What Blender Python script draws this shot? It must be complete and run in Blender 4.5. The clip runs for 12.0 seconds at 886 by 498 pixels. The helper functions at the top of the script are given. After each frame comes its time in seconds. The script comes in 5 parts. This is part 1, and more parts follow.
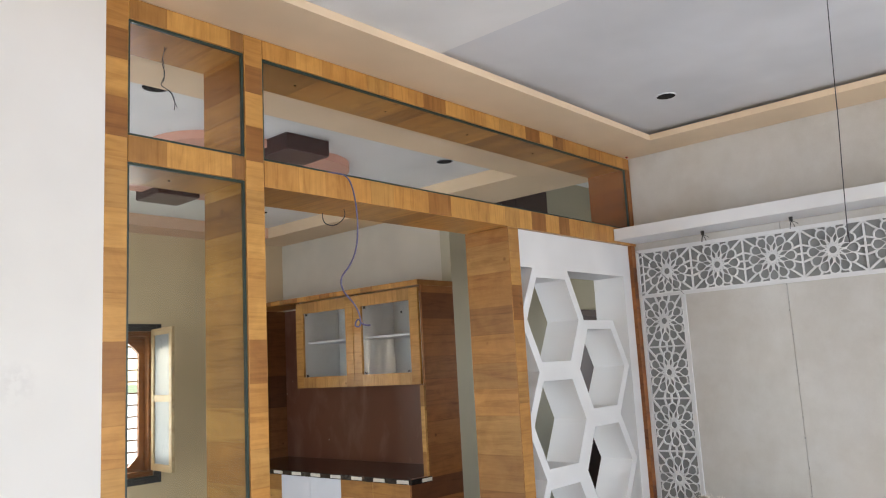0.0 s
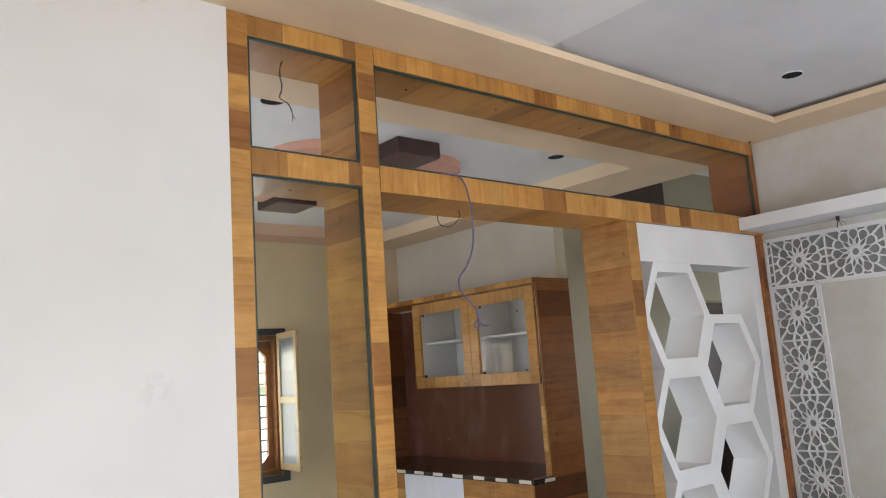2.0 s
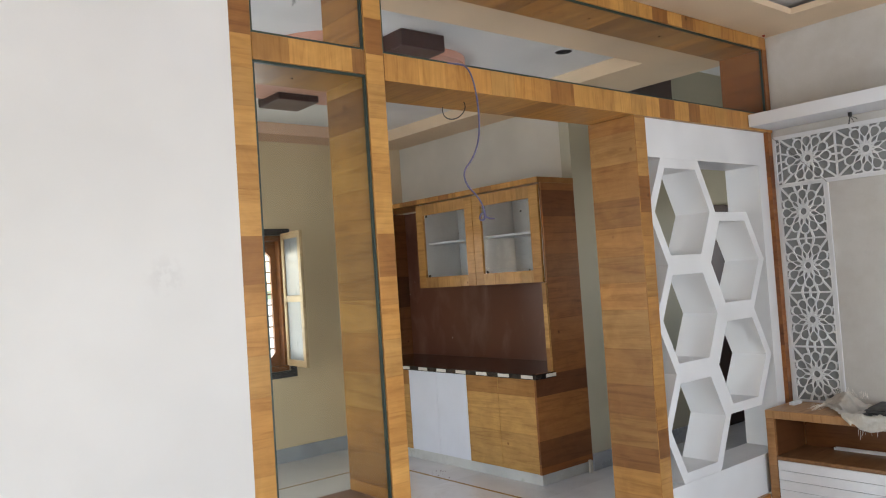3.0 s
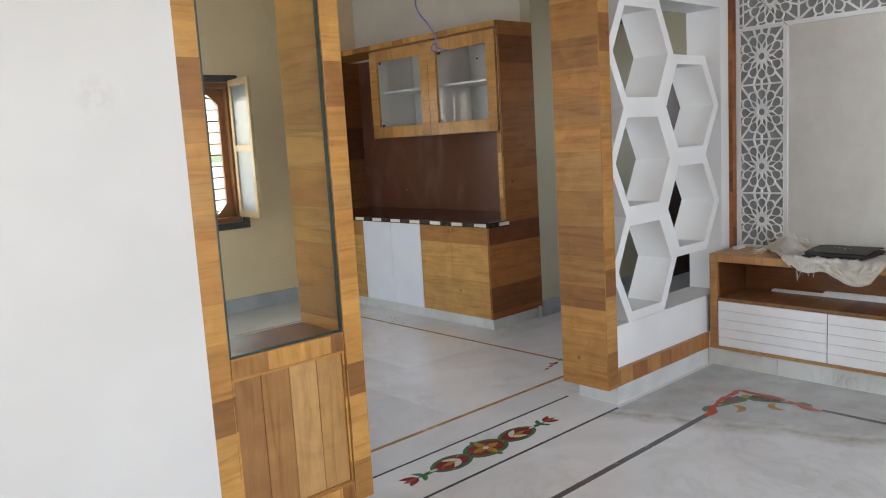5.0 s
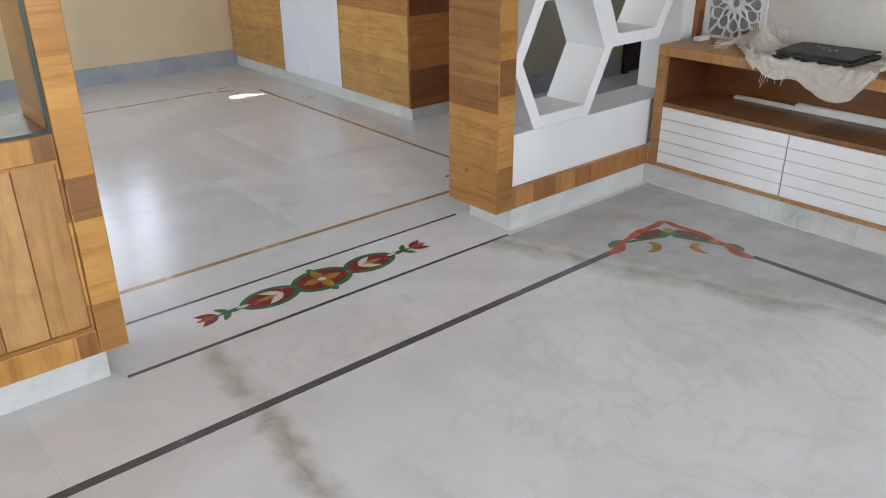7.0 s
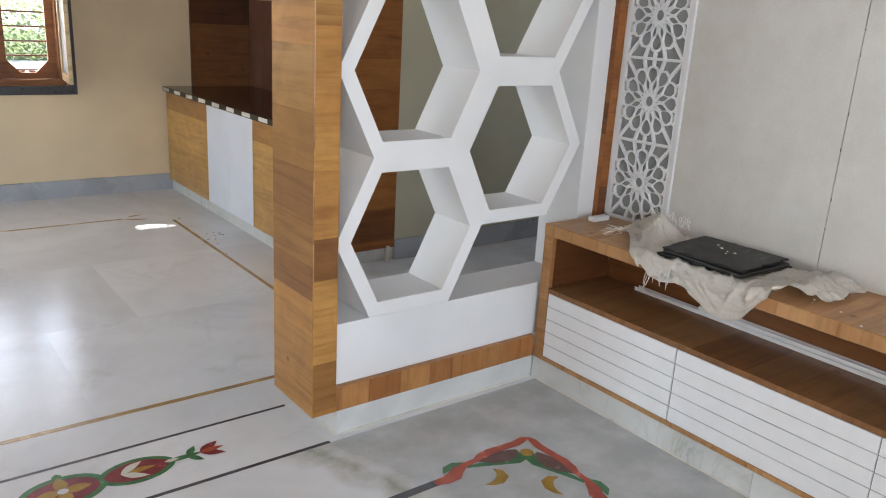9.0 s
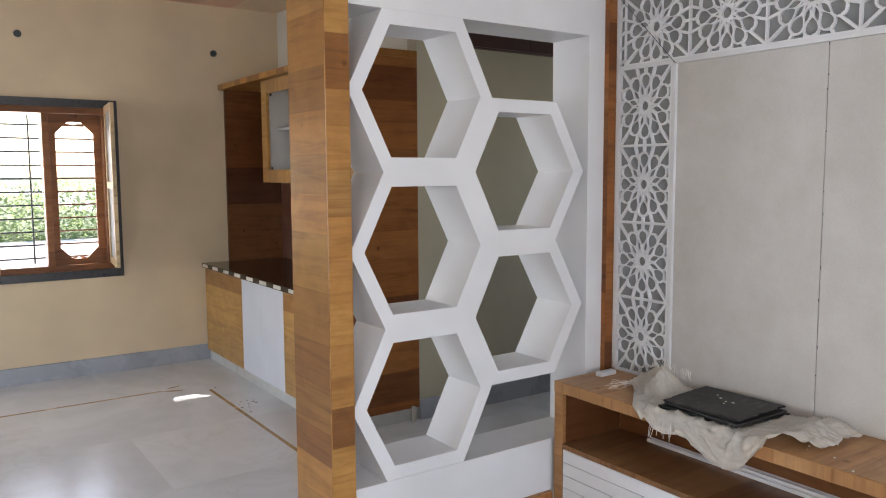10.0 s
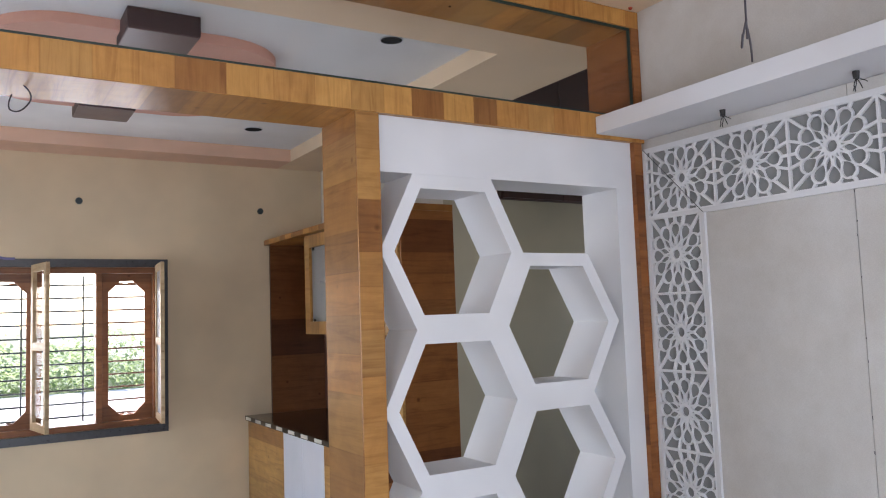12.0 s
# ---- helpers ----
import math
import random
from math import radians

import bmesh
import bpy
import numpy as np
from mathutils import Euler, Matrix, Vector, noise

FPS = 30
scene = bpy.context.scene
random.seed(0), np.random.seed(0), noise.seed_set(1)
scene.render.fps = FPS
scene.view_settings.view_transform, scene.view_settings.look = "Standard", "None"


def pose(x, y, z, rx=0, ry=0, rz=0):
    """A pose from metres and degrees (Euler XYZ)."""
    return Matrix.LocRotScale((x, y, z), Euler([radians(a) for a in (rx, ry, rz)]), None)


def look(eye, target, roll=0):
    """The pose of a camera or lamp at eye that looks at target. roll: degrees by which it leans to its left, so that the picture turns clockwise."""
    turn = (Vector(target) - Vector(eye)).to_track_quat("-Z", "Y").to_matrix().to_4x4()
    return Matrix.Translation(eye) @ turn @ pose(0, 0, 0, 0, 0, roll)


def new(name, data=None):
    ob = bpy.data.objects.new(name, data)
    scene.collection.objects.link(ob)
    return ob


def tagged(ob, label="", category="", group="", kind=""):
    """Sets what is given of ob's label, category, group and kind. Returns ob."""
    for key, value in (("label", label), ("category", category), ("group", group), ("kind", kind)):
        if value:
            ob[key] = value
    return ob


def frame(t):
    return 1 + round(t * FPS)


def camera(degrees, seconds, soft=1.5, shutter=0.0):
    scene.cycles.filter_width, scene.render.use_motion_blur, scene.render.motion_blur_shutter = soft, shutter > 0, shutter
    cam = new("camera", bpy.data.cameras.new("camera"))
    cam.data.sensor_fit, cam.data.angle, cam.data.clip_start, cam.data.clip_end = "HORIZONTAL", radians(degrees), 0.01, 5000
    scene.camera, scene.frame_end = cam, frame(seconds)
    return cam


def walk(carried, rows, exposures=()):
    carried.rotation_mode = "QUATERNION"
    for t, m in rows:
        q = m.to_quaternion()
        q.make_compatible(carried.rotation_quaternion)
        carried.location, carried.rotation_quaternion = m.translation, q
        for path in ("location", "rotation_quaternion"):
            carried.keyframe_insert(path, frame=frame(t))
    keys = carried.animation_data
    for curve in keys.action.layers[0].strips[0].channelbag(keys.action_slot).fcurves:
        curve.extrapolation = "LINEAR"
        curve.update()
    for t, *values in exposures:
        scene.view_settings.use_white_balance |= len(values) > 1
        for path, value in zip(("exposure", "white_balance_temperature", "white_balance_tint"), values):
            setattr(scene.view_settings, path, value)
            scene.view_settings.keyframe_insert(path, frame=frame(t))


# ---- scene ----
cam = camera(59.5, 12.0, soft=1.1)
PATH = [
    (0, (-1.042, -2.377, 1.586), (0.438, -1.065, 1.884), -3.1),
    (0.5, (-1.052, -2.366, 1.605), (0.383, -1.025, 1.981), -3.6),
    (1, (-1.062, -2.36, 1.608), (0.311, -0.959, 1.996), -3.7),
    (1.5, (-1.056, -2.352, 1.605), (0.263, -0.893, 1.97), -3.9),
    (2, (-1.042, -2.34, 1.596), (0.234, -0.832, 1.907), -4.0),
    (2.5, (-1.044, -2.328, 1.573), (0.211, -0.782, 1.758), -4.1),
    (3, (-1.037, -2.31, 1.541), (0.237, -0.77, 1.615), -3.8),
    (3.2, (-1.044, -2.318, 1.518), (0.239, -0.785, 1.566), -3.7),
    (4.8, (-1.026, -2.296, 1.439), (0.303, -0.819, 1.213), -3.0),
    (5, (-0.992, -2.288, 1.425), (0.335, -0.819, 1.144), -3.4),
    (5.5, (-0.832, -2.211, 1.377), (0.477, -0.778, 0.894), -3.0),
    (6, (-0.55, -2.088, 1.345), (0.722, -0.71, 0.65), -2.1),
    (6.5, (-0.238, -2.096, 1.306), (0.963, -0.712, 0.506), -0.9),
    (6.7, (-0.116, -2.106, 1.308), (1.067, -0.72, 0.484), -0.7),
    (8.3, (0.89, -2.012, 1.36), (2.107, -0.658, 0.531), 2.7),
    (8.5, (0.972, -2.029, 1.388), (2.182, -0.61, 0.665), 3.4),
    (9, (1.041, -2.091, 1.42), (2.219, -0.579, 0.848), 3.3),
    (9.5, (1.025, -2.233, 1.476), (2.169, -0.635, 1.1), 1.7),
    (10, (1.011, -2.318, 1.524), (2.145, -0.681, 1.328), -0.3),
    (10.5, (1.021, -2.345, 1.551), (2.129, -0.681, 1.513), -1.6),
    (11, (1.024, -2.368, 1.567), (2.11, -0.69, 1.618), -2.1),
    (11.5, (1.035, -2.365, 1.576), (2.092, -0.67, 1.686), -2.0),
    (12, (1.038, -2.364, 1.586), (2.08, -0.664, 1.749), -2.0),
]
EXPOSURES = [(t, stops, kelvin, tint) for t, stops, kelvin, tint in ((0, 2.15, 6550, 14), (1, 2.04, 6550, 13.5), (2, 2.0, 6550, 13.5), (3, 2.0, 6550, 13.5), (5, 2.0, 6500, 13), (6, 1.98, 6500, 12.5), (6.7, 2.1, 6500, 12.5),
                                          (8.4, 2.42, 6500, 12.5), (9, 2.22, 6500, 13), (9.5, 2.06, 6500, 15.5), (10, 2.01, 6500, 16.5), (11, 2.0, 6330, 18), (12, 2.0, 6130, 19))]
walk(cam, [(t, look(e, g, r)) for t, e, g, r in PATH], EXPOSURES)

# ---- world, sun, large lights ----
world = bpy.data.worlds.new("sky")
scene.world = world
world.use_nodes = True
wn = world.node_tree
sky = wn.nodes.new("ShaderNodeTexSky")
sky.sky_type = "NISHITA"
sky.sun_disc = False
sky.sun_elevation = radians(38)
sky.sun_rotation = radians(-22)
wn.links.new(sky.outputs["Color"], wn.nodes["Background"].inputs["Color"])
wn.nodes["Background"].inputs["Strength"].default_value = 0.15

sun = new("sun", bpy.data.lights.new("sun", "SUN"))
sun.data.energy = 5.0
sun.data.angle = radians(0.5)
sun.data.color = (1.0, 0.95, 0.87)
sun.matrix_world = look((0, 0, 0), (0.38, -0.95, -0.80))


def window_lamp(eye, target, width, height, watts, colour):
    lamp = new("daylight_lamp", bpy.data.lights.new("daylight_lamp", "AREA"))
    lamp.data.shape = "RECTANGLE"
    lamp.data.size, lamp.data.size_y = width, height
    lamp.data.energy = watts
    lamp.data.color = colour
    lamp.matrix_world = look(eye, target)
    return lamp


DAY = (0.93, 0.97, 1.0)
window_lamp((-2.35, -5.28, 1.45), (-2.35, 0, 3.4), 1.5, 1.9, 12.5, DAY)      # window behind the camera
window_lamp((1.0, -5.28, 1.45), (1.0, 0, 3.4), 1.9, 1.9, 22.5, DAY)         # second window behind the camera
window_lamp((1.7, 4.22, 1.45), (1.7, 0, 1.2), 1.3, 1.2, 4.2, DAY)            # dining window
window_lamp((-2.98, 2.2, 1.3), (2, 2.2, 0.2), 1.5, 1.9, 13.5, (0.72, 0.88, 1.0))            # added fill for the dining room, in an unseen made-up side opening

window_lamp((6.18, 0.75, 1.55), (5.2, 0.75, 2.6), 0.9, 1.1, 2.5, DAY)                # added fill for the passage, in an unseen made-up end window

# ---- materials ----


def mat_base(name, rough=0.5, metal=0.0, spec=0.5):
    m = bpy.data.materials.new(name)
    m.use_nodes = True
    nt = m.node_tree
    b = nt.nodes["Principled BSDF"]
    b.inputs["Roughness"].default_value = rough
    b.inputs["Metallic"].default_value = metal
    b.inputs["Specular IOR Level"].default_value = spec
    return m, nt, b


def node(nt, kind, **vals):
    n = nt.nodes.new(kind)
    for k, v in vals.items():
        n.inputs[k.replace("_", " ")].default_value = v
    return n


def ramp(nt, fac, *stops):
    r = nt.nodes.new("ShaderNodeValToRGB")
    while len(r.color_ramp.elements) < len(stops):
        r.color_ramp.elements.new(0.5)
    for e, (p, c) in zip(r.color_ramp.elements, stops):
        e.position = p
        e.color = (*c, 1)
    nt.links.new(fac, r.inputs[0])
    return r.outputs[0]


def mixc(nt, fac, a, b, mode="MIX"):
    n = nt.nodes.new("ShaderNodeMix")
    n.data_type = "RGBA"
    n.blend_type = mode
    for sock, v in ((n.inputs[0], fac), (n.inputs[6], a), (n.inputs[7], b)):
        if isinstance(v, bpy.types.NodeSocket):
            nt.links.new(v, sock)
        elif isinstance(v, tuple):
            sock.default_value = (*v, 1)
        else:
            sock.default_value = v
    return n.outputs[2]


def coords(nt, scale=(1, 1, 1)):
    tc = nt.nodes.new("ShaderNodeTexCoord")
    mp = nt.nodes.new("ShaderNodeMapping")
    mp.inputs["Scale"].default_value = scale
    nt.links.new(tc.outputs["Object"], mp.inputs["Vector"])
    return mp.outputs[0]


def noise_tex(nt, vec, scale, detail=4, rough=0.55, dist=0.0):
    n = nt.nodes.new("ShaderNodeTexNoise")
    n.inputs["Scale"].default_value = scale
    n.inputs["Detail"].default_value = detail
    n.inputs["Roughness"].default_value = rough
    n.inputs["Distortion"].default_value = dist
    nt.links.new(vec, n.inputs["Vector"])
    return n.outputs["Fac"]


def bump(nt, b, height, strength=0.2, dist=0.002):
    n = nt.nodes.new("ShaderNodeBump")
    n.inputs["Strength"].default_value = strength
    n.inputs["Distance"].default_value = dist
    nt.links.new(height, n.inputs["Height"])
    nt.links.new(n.outputs[0], b.inputs["Normal"])


def rough_var(nt, b, fac, lo, hi):
    m = nt.nodes.new("ShaderNodeMapRange")
    m.inputs["To Min"].default_value = lo
    m.inputs["To Max"].default_value = hi
    nt.links.new(fac, m.inputs["Value"])
    nt.links.new(m.outputs[0], b.inputs["Roughness"])


def paint(name, colour, rough=0.6, vary=0.06, bumpy=0.12, scale=6.0):
    """Rolled wall paint with faint unevenness and fine orange-peel relief."""
    m, nt, b = mat_base(name, rough, spec=0.3)
    v = coords(nt)
    big = noise_tex(nt, v, scale * 0.25, 3)
    c2 = tuple(max(0, c * (1 - vary * 2)) for c in colour)
    col = ramp(nt, big, (0.35, c2), (0.62, colour))
    fine = noise_tex(nt, v, scale * 30, 3)
    nt.links.new(col, b.inputs["Base Color"])
    bump(nt, b, fine, bumpy, 0.001)
    return m


def wood(name, axis, dark, light, lengths=7.5, rough=0.30, contrast=1.0, whole=False):
    """Laminate of short staves stacked along one axis, grain across them; each face has staves of its own."""
    m, nt, b = mat_base(name, rough, spec=0.3)
    tc = nt.nodes.new("ShaderNodeTexCoord")
    turned = nt.nodes.new("ShaderNodeVectorMath")
    turned.operation = "ABSOLUTE"
    nt.links.new(tc.outputs["Normal"], turned.inputs[0])
    face = nt.nodes.new("ShaderNodeVectorMath")
    face.operation = "DOT_PRODUCT"
    face.inputs[1].default_value = (5.31, 0.0, 2.87)
    nt.links.new(turned.outputs[0], face.inputs[0])
    sep = nt.nodes.new("ShaderNodeSeparateXYZ")
    nt.links.new(tc.outputs["Object"], sep.inputs[0])
    along = nt.nodes.new("ShaderNodeMath")
    along.operation = "ADD"
    nt.links.new(sep.outputs[axis], along.inputs[0])
    nt.links.new(face.outputs["Value"], along.inputs[1])
    vo = nt.nodes.new("ShaderNodeTexVoronoi")
    vo.voronoi_dimensions = "1D"
    edge = nt.nodes.new("ShaderNodeTexVoronoi")
    edge.voronoi_dimensions = "1D"
    edge.feature = "DISTANCE_TO_EDGE"
    for v in (vo, edge):
        v.inputs["Scale"].default_value = lengths
        v.inputs["Randomness"].default_value = 0.8
        nt.links.new(along.outputs[0], v.inputs["W"])
    sp = nt.nodes.new("ShaderNodeSeparateColor")
    nt.links.new(vo.outputs["Color"], sp.inputs[0])
    stave, hue = sp.outputs[0], sp.outputs[1]
    if whole:
        stave = hue = nt.nodes.new("ShaderNodeObjectInfo").outputs["Random"]
    sc = [2.2, 2.2, 2.2]
    sc[axis] = 26.0
    v = coords(nt, tuple(sc))
    off = nt.nodes.new("ShaderNodeVectorMath")
    off.operation = "MULTIPLY_ADD"
    if whole:
        nt.links.new(stave, off.inputs[0])
    else:
        nt.links.new(vo.outputs["Color"], off.inputs[0])
    off.inputs[1].default_value = (7.0, 7.0, 7.0)
    nt.links.new(v, off.inputs[2])
    grain = noise_tex(nt, off.outputs[0], 1.1, 6, 0.58, 0.9)
    fine = noise_tex(nt, off.outputs[0], 6.0, 4, 0.6)
    mid = tuple((a + c) / 2 for a, c in zip(dark, light))
    pale = tuple(min(1.0, 1.10 * c) for c in light)
    base = ramp(nt, stave, (0.0, dark), (0.12, tuple(a * 0.6 + c * 0.4 for a, c in zip(dark, mid))), (0.20, mid), (0.45, tuple(a * 0.45 + c * 0.55 for a, c in zip(mid, light))), (0.75, light), (1.0, pale))
    tone = ramp(nt, hue, (0.1, (1.0, 0.90, 0.80)), (0.5, (1, 1, 1)), (0.9, (0.97, 1.02, 1.08)))
    base = mixc(nt, 0.8, base, tone, "MULTIPLY")
    g = ramp(nt, grain, (0.28, (0.60, 0.51, 0.44)), (0.48, (0.94, 0.92, 0.90)), (0.6, (1.02, 1.02, 1.02)), (0.78, (1.14, 1.11, 1.05)))
    col = mixc(nt, 0.8 * contrast, base, g, "MULTIPLY")
    f = ramp(nt, fine, (0.35, (0.80, 0.75, 0.70)), (0.6, (1, 1, 1)))
    col = mixc(nt, 0.35, col, f, "MULTIPLY")
    cloud = ramp(nt, noise_tex(nt, coords(nt), 7.0, 4, 0.6, 0.8), (0.36, (0.72, 0.66, 0.60)), (0.64, (1.06, 1.05, 1.02)))
    col = mixc(nt, 0.5, col, cloud, "MULTIPLY")
    if not whole:
        joint = ramp(nt, edge.outputs["Distance"], (0.0, (0.55, 0.47, 0.40)), (0.012, (0.8, 0.75, 0.7)), (0.03, (1, 1, 1)))
        col = mixc(nt, 0.35, col, joint, "MULTIPLY")
    kn = nt.nodes.new("ShaderNodeTexVoronoi")
    kn.inputs["Scale"].default_value = 5.0
    nt.links.new(coords(nt), kn.inputs["Vector"])
    knot = ramp(nt, kn.outputs["Distance"], (0.0, (0.32, 0.23, 0.17)), (0.035, (0.5, 0.4, 0.33)), (0.075, (1, 1, 1)))
    col = mixc(nt, 0.85, col, knot, "MULTIPLY")
    nt.links.new(col, b.inputs["Base Color"])
    b.inputs["Coat Weight"].default_value = 0.12
    b.inputs["Coat Roughness"].default_value = 0.14
    rough_var(nt, b, fine, rough - 0.06, rough + 0.14)
    bump(nt, b, fine, 0.08, 0.0008)
    return m


def plain(name, colour, rough=0.5, metal=0.0, vary=0.12, scale=12.0, bumpy=0.1):
    m, nt, b = mat_base(name, rough, metal)
    v = coords(nt)
    n = noise_tex(nt, v, scale, 5)
    col = ramp(nt, n, (0.3, tuple(c * (1 - vary) for c in colour)), (0.7, colour))
    nt.links.new(col, b.inputs["Base Color"])
    rough_var(nt, b, n, max(0.02, rough - 0.08), min(1, rough + 0.08))
    bump(nt, b, noise_tex(nt, v, scale * 8, 3), bumpy, 0.001)
    return m


def glass_mat(name, tint=(0.985, 0.988, 0.983)):
    m = bpy.data.materials.new(name)
    m.use_nodes = True
    nt = m.node_tree
    nt.nodes.remove(nt.nodes["Principled BSDF"])
    out = nt.nodes["Material Output"]
    tr = node(nt, "ShaderNodeBsdfTransparent", Color=(*tint, 1))
    gl = node(nt, "ShaderNodeBsdfGlossy", Color=(1, 1, 1, 1), Roughness=0.03)
    lw = node(nt, "ShaderNodeLayerWeight", Blend=0.5)
    pw = nt.nodes.new("ShaderNodeMath")
    pw.operation = "POWER"
    pw.inputs[1].default_value = 5.0
    nt.links.new(lw.outputs["Facing"], pw.inputs[0])
    ad = nt.nodes.new("ShaderNodeMath")
    ad.operation = "MULTIPLY_ADD"
    ad.inputs[1].default_value = 0.25
    ad.inputs[2].default_value = 0.01
    nt.links.new(pw.outputs[0], ad.inputs[0])
    mx = nt.nodes.new("ShaderNodeMixShader")
    nt.links.new(ad.outputs[0], mx.inputs[0])
    nt.links.new(tr.outputs[0], mx.inputs[1])
    nt.links.new(gl.outputs[0], mx.inputs[2])
    nt.links.new(mx.outputs[0], out.inputs["Surface"])
    return m


def marble(name, base, vein, stain, rough=0.16, scale=1.0, veins=0.6, streaks=(), slabs=False):
    m, nt, b = mat_base(name, rough, spec=0.36 if slabs else 0.5)
    place = v = coords(nt)
    if slabs:
        own = nt.nodes.new("ShaderNodeObjectInfo").outputs["Random"]
        shift = nt.nodes.new("ShaderNodeVectorMath")
        shift.operation = "MULTIPLY_ADD"
        nt.links.new(own, shift.inputs[0])
        shift.inputs[1].default_value = (17.0, 11.0, 5.0)
        nt.links.new(place, shift.inputs[2])
        v = shift.outputs[0]
    big = noise_tex(nt, v, 0.9 * scale, 5, 0.6, 1.2)
    ridge = noise_tex(nt, v, 1.7 * scale, 6, 0.55, 2.2)
    d = nt.nodes.new("ShaderNodeMath")
    d.operation = "SUBTRACT"
    d.inputs[1].default_value = 0.5
    nt.links.new(ridge, d.inputs[0])
    a = nt.nodes.new("ShaderNodeMath")
    a.operation = "ABSOLUTE"
    nt.links.new(d.outputs[0], a.inputs[0])
    vm = ramp(nt, a.outputs[0], (0.0, (1, 1, 1)), (0.012, (0.45, 0.45, 0.45)), (0.05, (0, 0, 0)))
    cloud = ramp(nt, big, (0.35, tuple(c * 0.86 for c in base)), (0.6, base))
    where = ramp(nt, noise_tex(nt, v, 0.6 * scale, 2), (0.5, (0, 0, 0)), (0.66, (1, 1, 1)))
    mk = mixc(nt, 1.0, vm, where, "MULTIPLY")
    sc = nt.nodes.new("ShaderNodeMath")
    sc.operation = "MULTIPLY"
    sc.inputs[1].default_value = veins
    nt.links.new(mk, sc.inputs[0])
    col = mixc(nt, sc.outputs[0], cloud, vein)
    st = ramp(nt, noise_tex(nt, v, 1.3 * scale, 5, 0.7, 0.6), (0.62, (0, 0, 0)), (0.72, (0.35, 0.35, 0.35)))
    col = mixc(nt, st, col, stain)
    if slabs:
        col = mixc(nt, 1.0, col, ramp(nt, own, (0.0, (0.975, 0.98, 0.985)), (0.6, (1, 1, 1)), (1.0, (1.02, 1.018, 1.015))), "MULTIPLY")
        smoke = ramp(nt, noise_tex(nt, v, 3.4, 6, 0.62, 0.9), (0.36, (0.84, 0.845, 0.84)), (0.58, (1, 1, 1)))
        col = mixc(nt, 0.35, col, smoke, "MULTIPLY")
        dust = ramp(nt, noise_tex(nt, place, 38, 4, 0.7), (0.62, (0, 0, 0)), (0.74, (0.16, 0.16, 0.16)))
        col = mixc(nt, dust, col, (0.82, 0.81, 0.79))
        v = place
    if streaks:
        sep = nt.nodes.new("ShaderNodeSeparateXYZ")
        nt.links.new(v, sep.inputs[0])
        wob = noise_tex(nt, v, 3.5, 6, 0.65, 0.5)
        for slope, at, width, tint, amount, side in streaks:
            u = nt.nodes.new("ShaderNodeMath")
            u.operation = "MULTIPLY_ADD"
            u.inputs[1].default_value = slope
            nt.links.new(sep.outputs[1], u.inputs[0])
            nt.links.new(sep.outputs[0], u.inputs[2])
            w = nt.nodes.new("ShaderNodeMath")
            w.operation = "MULTIPLY_ADD"
            w.inputs[1].default_value = 0.22
            nt.links.new(wob, w.inputs[0])
            nt.links.new(u.outputs[0], w.inputs[2])
            d = nt.nodes.new("ShaderNodeMath")
            d.operation = "SUBTRACT"
            d.inputs[1].default_value = at + 0.11
            nt.links.new(w.outputs[0], d.inputs[0])
            val = d.outputs[0]
            if not side:
                ab = nt.nodes.new("ShaderNodeMath")
                ab.operation = "ABSOLUTE"
                nt.links.new(val, ab.inputs[0])
                val = ab.outputs[0]
                mask = ramp(nt, val, (0.0, (amount,) * 3), (width, (0, 0, 0)))
            else:
                mask = ramp(nt, val, (0.0, (0, 0, 0)), (width, (amount,) * 3))
            front = nt.nodes.new("ShaderNodeMapRange")
            front.inputs["From Min"].default_value, front.inputs["From Max"].default_value = -0.012, -0.02
            nt.links.new(sep.outputs[1], front.inputs["Value"])
            broken = ramp(nt, noise_tex(nt, v, 7.0, 4, 0.6), (0.3, (0.25,) * 3), (0.62, (1, 1, 1)))
            mask = mixc(nt, 1.0, mask, front.outputs[0], "MULTIPLY")
            mask = mixc(nt, 0.6 if side else 1.0, mask, broken, "MULTIPLY")
            col = mixc(nt, mask, col, tint)
    nt.links.new(col, b.inputs["Base Color"])
    rough_var(nt, b, noise_tex(nt, v, 3.0, 6, 0.65), rough * 0.7, rough * 1.5)
    bump(nt, b, noise_tex(nt, v, 2.2, 2), 0.03, 0.01)
    return m


WHITE_WALL = paint("white_wall_paint", (0.76, 0.745, 0.725), 0.55)
CREAM_WALL = paint("cream_wall_paint", (0.755, 0.605, 0.405), 0.5)
OLIVE_WALL = paint("olive_wall_paint", (0.48, 0.445, 0.335), 0.5)
PALE_WALL = paint("pale_wall_paint", (0.72, 0.68, 0.60), 0.55)
PEACH = paint("peach_ceiling_paint", (0.86, 0.67, 0.465), 0.6)
SALMON = paint("salmon_peach_paint", (0.80, 0.52, 0.37), 0.6)
CEIL_WHITE = paint("white_ceiling_paint", (0.86, 0.86, 0.86), 0.6)
CEIL_GREY = paint("grey_ceiling_paint", (0.74, 0.75, 0.78), 0.6)
PINK = paint("salmon_ceiling_paint", (0.68, 0.37, 0.28), 0.6)
PANEL_WHITE = paint("white_panel_paint", (0.775, 0.78, 0.79), 0.42, bumpy=0.2)
LEDGE_WHITE = paint("white_ledge_paint", (0.80, 0.80, 0.81), 0.5)
DARK, LIGHT = (0.295, 0.136, 0.042), (0.585, 0.308, 0.085)
WOOD_X = wood("stave_wood_x", 0, DARK, LIGHT)
WOOD_Y = wood("stave_wood_y", 1, DARK, LIGHT)
WOOD_Z = wood("stave_wood_z", 2, DARK, LIGHT)
